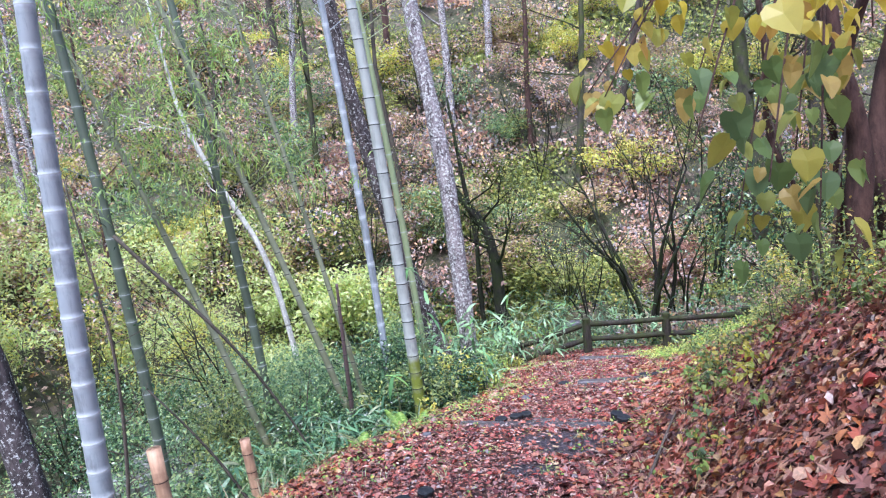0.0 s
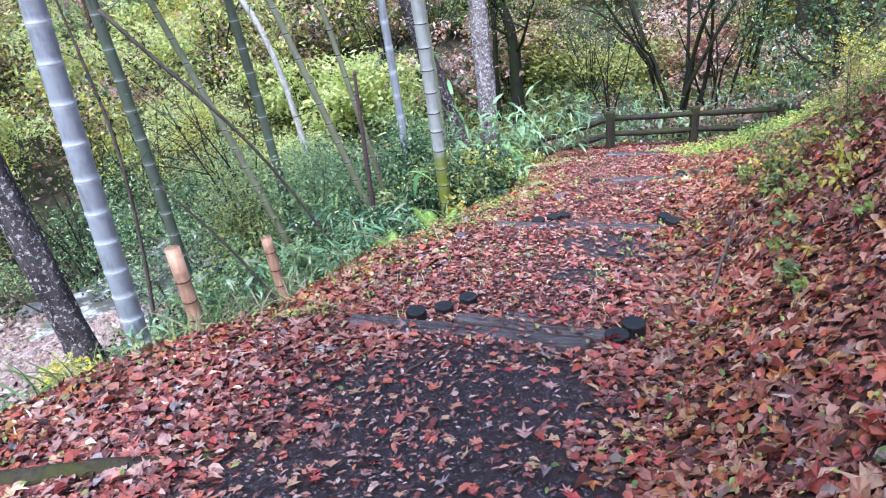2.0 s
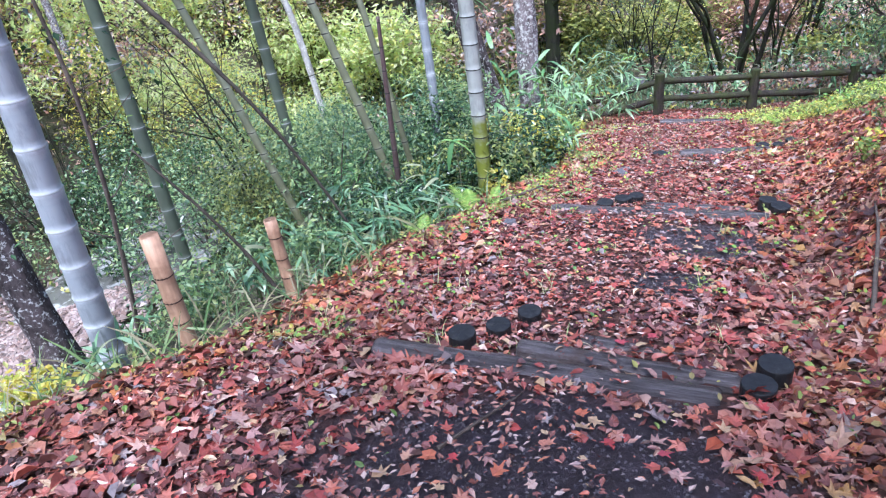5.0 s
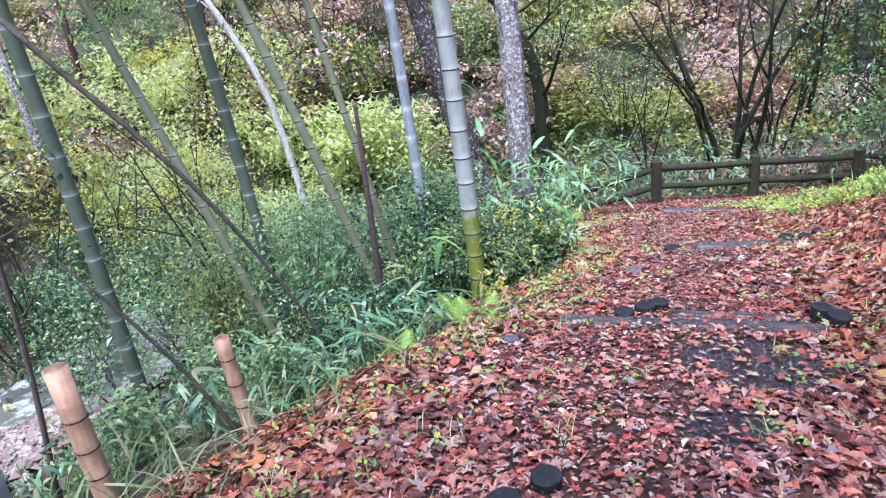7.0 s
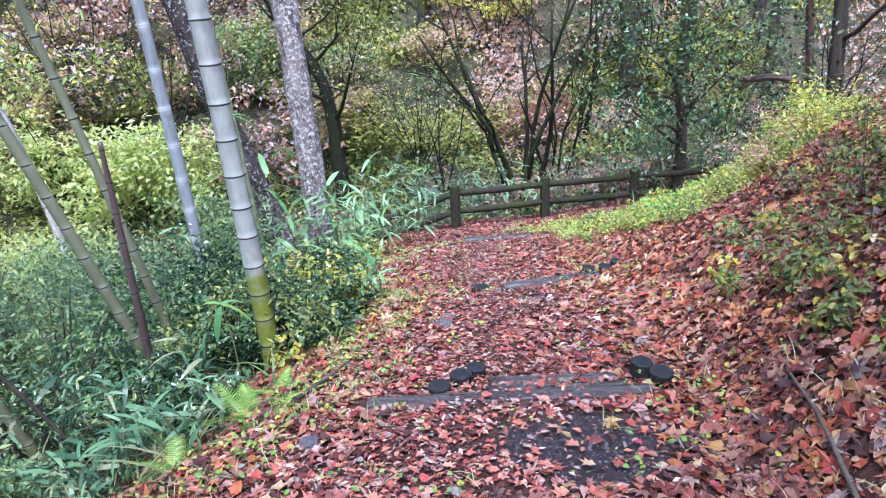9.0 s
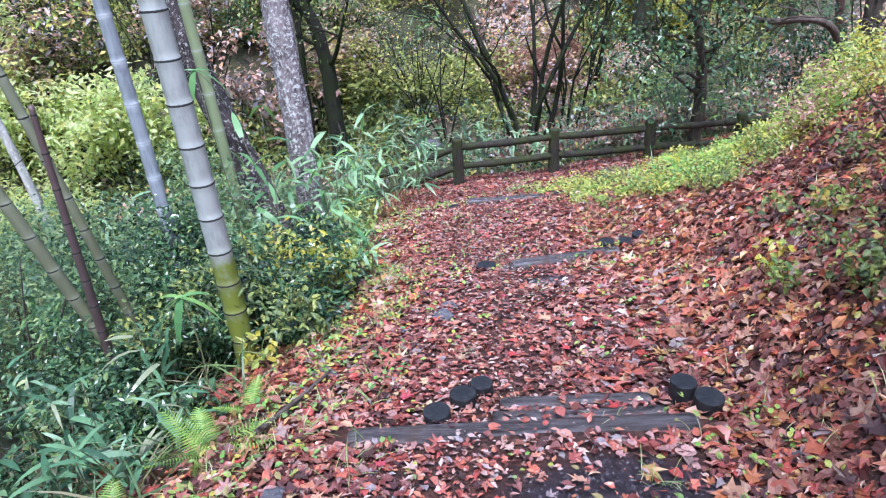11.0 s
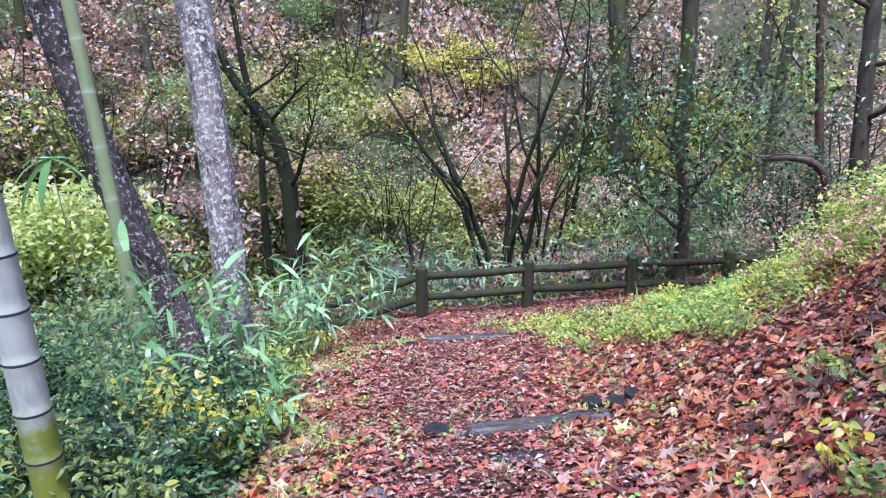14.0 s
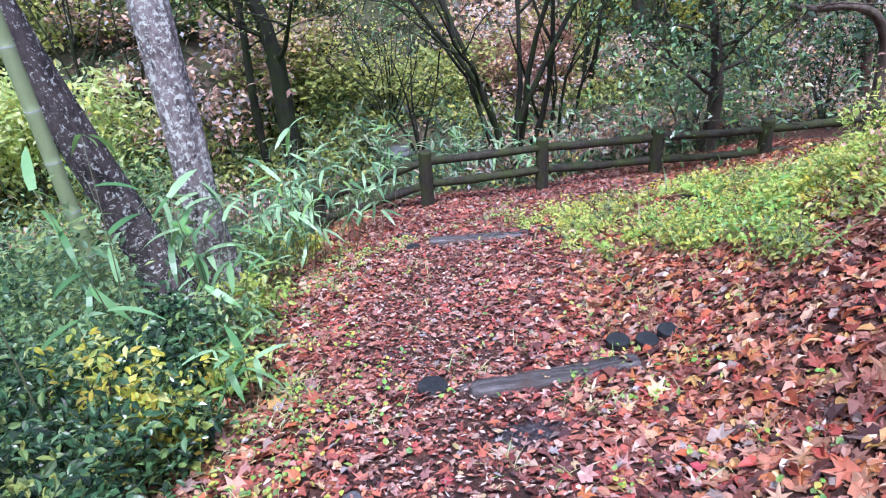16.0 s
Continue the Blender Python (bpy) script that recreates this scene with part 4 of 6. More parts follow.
def bare_shrub(x, y, stems, length, r, label, leaves=0, leaf=None):
    z = float(height(x, y)) - 0.05
    ob = thing("bare_shrub", (x, y, z), label, "shrub", "many-stemmed bare shrubs")
    tips = []
    for k in range(stems):
        a = k * 2 * math.pi / stems + RNG.uniform(-0.3, 0.3)
        sets = []
        branching((0.06 * math.cos(a), 0.06 * math.sin(a), 0), (0.24 * math.cos(a), 0.24 * math.sin(a), 1), length * RNG.uniform(0.8, 1.2), r, 2, sets, tips, 0.10, 2)
        part("stem", grid_mesh("stem", *joined(sets), True), M_BARK_BLACK, ob)
    if leaves:
        tips = np.array(tips)
        idx = RNG.integers(0, len(tips), leaves)
        R = turns(RNG.uniform(0, 6.3, leaves), RNG.normal(-0.4, 0.6, leaves), RNG.normal(0, 0.6, leaves))
        part("foliage", grid_mesh("foliage", *stamp(diamond(0.6), tips[idx] + RNG.normal(size=(leaves, 3)) * 0.18, R, 0.05 * RNG.uniform(0.6, 1.3, leaves))), leaf, ob)
    return ob


bare_shrub(3.66, 16.0, 7, 3.8, 0.06, "many-stemmed bare dark shrub beyond the fence", 500, M_YELLOW)
bare_shrub(4.6, 16.6, 4, 3.0, 0.035, "many-stemmed bare dark shrub beyond the fence", 300, M_YELLOW)
bare_shrub(2.4, 17.5, 4, 2.2, 0.025, "thin bare shrub on the hillside", 500, M_YELLOW)
bare_shrub(5.9, 18.5, 4, 3.6, 0.04, "many-stemmed bare dark shrub on the hillside", 300, M_OLIVE)


def build_right_tree():
    """Red-stemmed tree on the bank above the path, with drooping leafy twigs over it."""
    x, y = 3.05, 5.2
    z = float(height(x, y)) - 0.15
    ob = thing("tree", (x, y, z), "red-brown many-stemmed tree with drooping yellow-green broad leaves", "tree")
    for k, (dx, dy, r) in enumerate(((0.0, 0.0, 0.09), (0.22, 0.2, 0.07), (-0.10, 0.22, 0.03), (0.30, -0.15, 0.07), (0.5, 0.3, 0.075), (-0.3, 0.5, 0.025), (0.15, 0.6, 0.05), (0.4, -0.4, 0.08))):
        P = bent([(dx, dy, 0)] + [(dx * (1 + 0.25 * h) - 0.06 * h + 0.09 * RNG.normal(), dy + 0.09 * RNG.normal(), h) for h in (0.5, 1.0, 1.6, 2.3, 3.2, 4.5)], 22)
        V, F = tube(P, np.linspace(r, r * 0.5, 22), 12, True, 0.10)
        part("stem", grid_mesh("stem", V, F, True), M_BARK_RED, ob)
    anchors, twigs = [], []
    for sx, sy, sz, ex, ey, ez in ((2.6, 5.1, 2.6, 1.45, 2.7, 1.35), (2.6, 5.1, 2.7, 1.2, 2.7, 1.5), (2.6, 5.1, 2.5, 1.75, 3.0, 1.15), (2.6, 5.1, 2.9, 1.35, 3.2, 1.7), (2.7, 5.1, 3.0, 1.7, 2.6, 1.95), (2.7, 5.0, 3.0, 1.95, 3.0, 1.85), (2.6, 5.1, 2.8, 1.05, 3.6, 1.72), (2.6, 5.0, 2.4, 1.55, 3.4, 1.02), (2.6, 5.1, 2.6, 1.0, 3.8, 1.75), (2.7, 5.1, 2.9, 1.3, 4.0, 1.95), (2.7, 5.1, 2.5, 1.9, 3.6, 1.3), (2.7, 5.2, 2.9, 2.2, 4.0, 1.7)):
        P = bent([(sx, sy, sz), (sx * 0.5 + ex * 0.5, sy * 0.4 + ey * 0.6, max(sz, ez) + 0.05), (ex, ey, ez)], 14) - np.array((x, y, z))
        twigs.append(tube(P, np.linspace(0.012, 0.003, 14), 6, True))
        anchors += list(P[8:])
    for tw in twigs:
        part("twig", grid_mesh("twig", *tw, True), M_BARK_RED, ob)
    n = 290
    A = np.array(anchors)
    Q = A[RNG.integers(0, len(A), n)] + RNG.normal(size=(n, 3)) * (0.09, 0.09, 0.07)
    R = turns(RNG.uniform(0, 6.3, n), RNG.normal(-0.95, 0.35, n), RNG.normal(0, 0.4, n))
    shapes = [grid_mesh("leaf", *heart(w, d)) for w, d in ((0.85, 0.2), (0.75, 0.3), (0.95, 0.12)) * 2]
    for me, m in zip(shapes, [M_BROAD_ONE] * 3 + [M_GOLD_ONE] * 3):
        me.materials.append(m)
    for k in range(n):
        high = Q[k][2] + z > 1.85
        leaf = part("leaf", shapes[k % 3 + 3 * high], M_BROAD_ONE, ob)
        f = 0.115 * RNG.uniform(0.6, 1.25)
        leaf.matrix_basis = Matrix.LocRotScale(Vector(Q[k]), Matrix(R[k].tolist()).to_quaternion(), (f, f, f))
    # Unseen leaf mass added high over the path's start to shade it.
    n = 5600
    C = RNG.normal(size=(90, 3)) * (1.5, 1.5, 0.45) + (-3.0, -4.8, 4.8)
    Q = C[RNG.integers(0, 90, n)] + RNG.normal(size=(n, 3)) * 0.36
    R = turns(RNG.uniform(0, 6.3, n), RNG.normal(-0.3, 0.5, n), RNG.normal(0, 0.5, n))
    part("crown", grid_mesh("crown", *stamp(oval(0.8, 0.2), Q, R, 0.11 * RNG.uniform(0.6, 1.25, n))), M_BROAD, ob, "unseen leafy crown added to shade the near path")
    # Limbs added out of view to carry that leaf mass.
    for k in range(7):
        L = bent([(0.2, 0.1, 3.2 + 0.15 * k), (0.1 - 0.15 * k, -0.6, 4.0), C[k]], 9)
        part("bough", grid_mesh("bough", *tube(L, np.linspace(0.04, 0.012, 9), 7, True), True), M_BARK_RED, ob)


build_right_tree()


# ---------------------------------------------------------------- shrubs and undergrowth
def shrub(name, x, y, size, n, leaf, template, material, label, group="", clumps=24, z=None, stems=5, category="shrub"):
    """A bush of leaf clumps on thin stems, uneven in outline."""
    z = float(height(x, y)) - 0.03 if z is None else z
    ob = thing(name, (x, y, z), label, category, group)
    s = np.array(size)
    d = RNG.normal(size=(clumps, 3))
    d /= np.linalg.norm(d, axis=1)[:, None]
    C = d * (RNG.random(clumps) ** 0.45)[:, None] * s / 2 * np.array([1, 1, 1]) + np.array([0, 0, s[2] * 0.55])
    C[:, 2] = np.maximum(C[:, 2], 0.04)
    idx = RNG.integers(0, clumps, n)
    P = C[idx] + RNG.normal(size=(n, 3)) * s * (0.085 if s[2] < 1.85 or n > 1700 else 0.06)
    P[:, 2] = np.maximum(P[:, 2], 0.0)
    R = turns(RNG.uniform(0, 6.3, n), RNG.normal(-0.25, 0.5, n), RNG.normal(0, 0.5, n))
    part("foliage", grid_mesh("foliage", *stamp(template, P, R, leaf * RNG.uniform(0.55, 1.35, n))), material, ob)
    for k in range(stems):
        L = bent([(0.03 * k, 0.02 * k, 0), C[k] * (0.5, 0.5, 0.55), C[k]], 6)
        part("stem", grid_mesh("stem", *tube(L, np.linspace(0.009, 0.003, 6) * max(0.6, s[2]), 5, True), True), M_TWIG, ob)
    return ob


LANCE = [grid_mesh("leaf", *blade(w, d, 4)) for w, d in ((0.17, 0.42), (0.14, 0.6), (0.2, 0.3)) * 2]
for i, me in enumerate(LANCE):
    me.materials.append(M_SASA_ONE if i < 3 else M_SASA_SHADE_ONE)


def sasa(x, y, stems, tall, leaf, label, spread=0.3, lean=(0, 0), material=None, z=None):
    """Bamboo grass: thin canes with fans of long leaves."""
    z = float(height(x, y)) - 0.02 if z is None else z
    ob = thing("bamboo_grass", (x, y, z), label, "plant", "bamboo grass")
    t = blade(0.17, 0.42, 4)
    for k in range(stems):
        a = RNG.uniform(0, 6.3)
        foot = np.array([math.cos(a), math.sin(a), 0]) * RNG.uniform(0, spread)
        foot[2] = float(height(x + foot[0], y + foot[1])) - z if k else 0
        h = tall * RNG.uniform(0.6, 1.1)
        top = foot + np.array([RNG.normal() * 0.15 * h + lean[0], RNG.normal() * 0.15 * h + lean[1], h])
        P = bent([foot, foot * 0.5 + top * 0.5 + RNG.normal(size=3) * 0.02, top], 7)
        cane = part("cane", grid_mesh("cane", *tube(P, np.linspace(0.005, 0.002, 7), 5, True), True), M_CULM_OLIVE, ob)
        m = RNG.integers(5, 9)
        pos = P[RNG.integers(3, 7, m)]
        R = turns(RNG.uniform(0, 6.3, m), RNG.normal(0.15, 0.45, m), RNG.normal(0, 0.3, m))
        if y < 10:
            for q in range(m):
                f = leaf * RNG.uniform(0.6, 1.2)
                one = part("leaf", LANCE[(material == M_SASA_SHADE) * 3 + q % 3], M_SASA_ONE, cane)
                one.matrix_basis = Matrix.LocRotScale(Vector(pos[q]), Matrix(R[q].tolist()).to_quaternion(), (f, f, f))
        else:
            part("leaf_fan", grid_mesh("leaf_fan", *stamp(t, pos, R, leaf * RNG.uniform(0.6, 1.2, m))), material or M_SASA, cane)
    return ob


def drooping_fan(x, y, tip, leaf, label):
    """One cane of bamboo grass with a fan of long hanging leaves at its tip."""
    z = float(height(x, y)) - 0.02
    ob = thing("bamboo_grass", (x, y, z), label, "plant", "bamboo grass")
    top = np.array(tip) - (x, y, z)
    cane = part("cane", grid_mesh("cane", *tube(bent([(0, 0, 0), top * 0.5 + (0.03, 0, 0.02), top], 8), np.linspace(0.006, 0.003, 8), 6, True), True), M_CULM_OLIVE, ob)
    for k, (yaw, tilt, size) in enumerate(((75, -0.55, 1.25), (100, -0.15, 0.95), (-80, -0.75, 1.15), (-100, -0.25, 0.9), (-60, 0.1, 0.8), (150, -0.95, 1.0), (60, 0.15, 0.7))):
        R = turns(np.array([radians(yaw)]), np.array([tilt]), np.array([0.25 * math.sin(k * 2.0)]))[0]
        one = part("leaf", LANCE[k % 3], M_SASA_ONE, cane)
        f = leaf * size
        one.matrix_basis = Matrix.LocRotScale(Vector(top), Matrix(R.tolist()).to_quaternion(), (f, f, f))


drooping_fan(-0.84, 7.40, (-0.88, 7.48, -0.98), 0.29, "bamboo grass with a drooping fan of long green leaves")
drooping_fan(-0.62, 8.45, (-0.72, 8.5, 0.02), 0.27, "tall bamboo grass with long pale hanging leaves")


def fern(x, y, n, size, label="light green fern with arching fronds", material=None):
    z = float(height(x, y))
    ob = thing("fern", (x, y, z), label, "fern", "ferns at the path edge")
    t = frond()
    for k in range(n):
        R = turns(np.array([k * 6.28 / n + RNG.uniform(-0.3, 0.3)]), np.array([RNG.uniform(0.35, 0.9)]), np.array([RNG.normal() * 0.15]))
        part("frond", grid_mesh("frond", *stamp(t, np.zeros((1, 3)), R, [size * RNG.uniform(0.7, 1.15)])), material or M_FERN, ob)
    return ob


DARK = "dense dark evergreen bush with small glossy leaves"
for x, y, s, n in ((-1.30, 8.75, (1.3, 1.0, 1.4), 3600), (-0.75, 8.55, (0.9, 0.8, 0.9), 2200), (-1.05, 8.1, (0.8, 0.6, 0.7), 1500), (-0.25, 8.9, (0.8, 0.7, 0.6), 1500),
                   (-0.45, 7.95, (0.75, 0.7, 0.55), 1500), (-1.9, 10.0, (1.2, 1.2, 1.3), 2200), (-1.0, 6.95, (0.55, 0.5, 0.4), 900), (-1.35, 7.6, (0.7, 0.6, 0.5), 1100), (-1.75, 8.2, (0.8, 0.7, 0.8), 1300), (-1.7, 6.9, (0.6, 0.6, 0.4), 800), (-0.3, 7.7, (0.5, 0.5, 0.4), 800), (-2.2, 8.4, (0.9, 0.8, 0.9), 1300)):
    shrub("evergreen_shrub", x, y, s, n, 0.052, oval(0.45, 0.1), M_DARK, DARK, "evergreen bushes on the slope")
for x, y, s, n, m in ((-0.55, 7.8, (0.5, 0.4, 0.75), 300, M_OLIVE), (-0.3, 8.0, (0.45, 0.4, 0.65), 300, M_DARK), (-0.15, 8.45, (0.45, 0.4, 0.65), 260, M_YELLOW), (-0.9, 8.3, (0.5, 0.5, 1.05), 450, M_OLIVE), (-0.45, 8.6, (0.5, 0.4, 0.9), 420, M_YELLOW), (-1.2, 7.9, (0.5, 0.5, 0.9), 420, M_OLIVE), (-0.25, 7.45, (0.4, 0.35, 0.4), 220, M_OLIVE), (-1.6, 7.6, (0.6, 0.5, 0.7), 420, M_TEAL)):
    shrub("light_shrub", x, y, s, n, 0.05, oval(0.42, 0.12), m, "light green weedy bush among the dark evergreens", "light bushes on the slope", 16)
for x, y, s, n, m in ((-0.05, 9.45, (0.6, 0.5, 0.55), 900, M_TEAL), (-0.35, 9.25, (0.6, 0.5, 0.7), 1000, M_DARK), (-0.65, 9.0, (0.7, 0.6, 0.8), 1200, M_TEAL), (0.12, 10.0, (0.5, 0.5, 0.4), 500, M_LIME), (-0.2, 8.6, (0.5, 0.5, 0.5), 700, M_OLIVE), (0.2, 10.9, (0.5, 0.5, 0.5), 500, M_OLIVE), (-0.9, 9.5, (0.8, 0.7, 0.9), 1200, M_TEAL), (0.1, 9.0, (0.35, 0.35, 0.3), 300, M_LIME), (-0.1, 8.2, (0.5, 0.45, 0.45), 700, M_DARK)):
    shrub("edge_shrub", x, y, s, n, 0.055, oval(0.42, 0.12), m, "leafy bush at the foot of the lichened trunks", "bushes at the path edge")
SOFT = "loose grey-green bush filling the slope between the culms"
for x, y, s, n in ((-2.6, 8.9, (1.5, 1.2, 1.6), 2600), (-3.3, 8.0, (1.3, 1.2, 1.2), 2200), (-3.6, 9.8, (1.8, 1.5, 2.0), 2800), (-2.7, 11.2, (1.8, 1.5, 2.1), 2600),
                   (-1.2, 11.6, (1.6, 1.2, 1.5), 2000), (-4.6, 11.5, (2.0, 1.6, 2.2), 2600), (-2.1, 6.6, (0.7, 0.7, 0.6), 900), (-2.9, 5.9, (0.8, 0.7, 0.6), 900), (-0.4, 12.4, (1.3, 1.0, 1.0), 1500), (-1.0, 9.9, (1.1, 0.9, 1.3), 1700), (-1.7, 9.3, (1.0, 0.9, 1.3), 1700), (-2.3, 10.2, (1.3, 1.0, 1.5), 1900), (-1.0, 12.6, (1.5, 1.2, 1.5), 1900), (-2.0, 12.0, (1.5, 1.2, 1.6), 2100), (-3.0, 9.9, (1.2, 1.1, 1.5), 1700)):
    shrub("shrub", x, y, s, n, 0.06, diamond(0.45), M_TEAL if n % 400 else M_OLIVE, SOFT, "loose bushes on the slope")
for x, y, s, n in ((-3.35, 4.75, (0.55, 0.5, 0.4), 420), (-4.8, 8.6, (1.4, 1.2, 1.8), 1300), (-0.15, 8.25, (0.4, 0.35, 0.45), 450), (0.35, 12.6, (0.6, 0.5, 0.55), 600), (-0.5, 7.35, (0.25, 0.25, 0.25), 60), (-5.2, 10.4, (1.6, 1.4, 1.6), 1600), (-6.6, 12.2, (2.2, 1.8, 1.8), 2200), (-5.0, 13.4, (1.8, 1.5, 1.6), 1600), (-7.4, 9.4, (1.8, 1.6, 1.7), 1600), (-6.2, 14.6, (2.4, 1.8, 2.2), 2400), (-8.2, 13.8, (2.4, 1.8, 2.2), 2400), (-9.4, 11.4, (2.2, 2.0, 2.2), 2200), (-3.9, 12.6, (1.5, 1.2, 1.5), 1500)):
    green = -8.0 < x < -1 and y < 14 and n > 1000
    shrub("green_shrub" if green else "yellow_shrub", x, y, s, n, 0.055, diamond(0.6), M_TEAL if green else M_YELLOW, "airy grey-green shrub in the gully" if green else "airy shrub with yellow-green autumn leaves", "green bushes in the gully" if green else "yellow bushes")
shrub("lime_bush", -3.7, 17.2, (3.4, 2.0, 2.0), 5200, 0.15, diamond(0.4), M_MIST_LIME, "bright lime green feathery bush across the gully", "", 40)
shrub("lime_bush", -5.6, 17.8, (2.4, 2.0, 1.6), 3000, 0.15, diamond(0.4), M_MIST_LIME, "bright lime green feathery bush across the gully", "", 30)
for x, y, s, n, m in ((-6.2, 12.6, (2.2, 1.8, 1.5), 2600, M_LIME), (-8.4, 14.6, (2.6, 2.0, 1.8), 2800, M_LIME), (-4.6, 14.8, (2.0, 1.6, 1.4), 2200, M_LIME), (-7.6, 16.6, (2.6, 2.0, 1.8), 2800, M_LIME), (-9.6, 12.2, (2.4, 2.0, 1.6), 2600, M_LIME), (-2.4, 16.4, (2.0, 1.6, 1.3), 2200, M_TEAL),
                      (-5.8, 9.6, (1.6, 1.4, 1.3), 1700, M_LIME), (-10.2, 9.0, (2.2, 2.0, 1.6), 2400, M_LIME), (-3.6, 13.6, (1.7, 1.4, 1.3), 1900, M_TEAL), (-2.2, 13.0, (1.7, 1.4, 1.4), 1900, M_TEAL), (-8.8, 10.4, (1.6, 1.4, 1.4), 1700, M_YELLOW), (-4.2, 10.2, (1.5, 1.2, 1.5), 2300, M_LIME), (-5.4, 11.4, (1.7, 1.4, 1.6), 2500, M_LIME), (-6.8, 10.6, (1.7, 1.4, 1.5), 2300, M_YELLOW), (-7.4, 12.0, (1.8, 1.6, 1.6), 2500, M_LIME), (-3.3, 11.9, (1.5, 1.3, 1.5), 2000, M_LIME), (-9.0, 8.0, (2.0, 1.8, 1.8), 2200, M_LIME), (-10.5, 6.6, (2.2, 1.8, 2.0), 2400, M_YELLOW), (-11.5, 10.5, (2.6, 2.2, 2.2), 2800, M_LIME), (-12.5, 8.0, (2.6, 2.2, 2.2), 2800, M_YELLOW), (-10.8, 13.5, (2.6, 2.2, 2.2), 2800, M_LIME), (-13.5, 11.8, (2.8, 2.2, 2.4), 2800, M_LIME), (-8.0, 6.4, (1.4, 1.2, 1.2), 1400, M_LIME)):
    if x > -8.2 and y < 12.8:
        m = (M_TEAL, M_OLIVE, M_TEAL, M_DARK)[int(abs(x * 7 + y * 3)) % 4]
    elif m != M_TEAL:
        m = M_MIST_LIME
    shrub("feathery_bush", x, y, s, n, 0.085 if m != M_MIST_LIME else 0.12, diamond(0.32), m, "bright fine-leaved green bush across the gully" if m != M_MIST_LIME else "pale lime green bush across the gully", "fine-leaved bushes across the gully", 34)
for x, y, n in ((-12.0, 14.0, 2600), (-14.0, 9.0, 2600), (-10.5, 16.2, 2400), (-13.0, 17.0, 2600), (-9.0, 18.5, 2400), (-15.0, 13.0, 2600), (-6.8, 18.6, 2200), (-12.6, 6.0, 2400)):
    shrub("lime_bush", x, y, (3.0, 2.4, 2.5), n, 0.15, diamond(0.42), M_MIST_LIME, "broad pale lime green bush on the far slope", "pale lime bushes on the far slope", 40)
shrub("russet_bush", 4.7, 18.6, (2.4, 1.0, 1.4), 3200, 0.20, diamond(0.10), M_RUSSET, "russet dry bush on the hillside", "", 26)
shrub("evergreen_shrub", 6.5, 15.6, (1.8, 1.4, 2.2), 2600, 0.08, oval(0.4), M_TEAL, "blue-green leafy bush behind the fence", "", 24)
shrub("evergreen_shrub", 8.6, 15.2, (2.0, 1.4, 2.2), 2400, 0.08, oval(0.4), M_DARK, "dark green leafy bush behind the fence", "", 24)

FOLK = "bamboo grass with long pale green leaves"
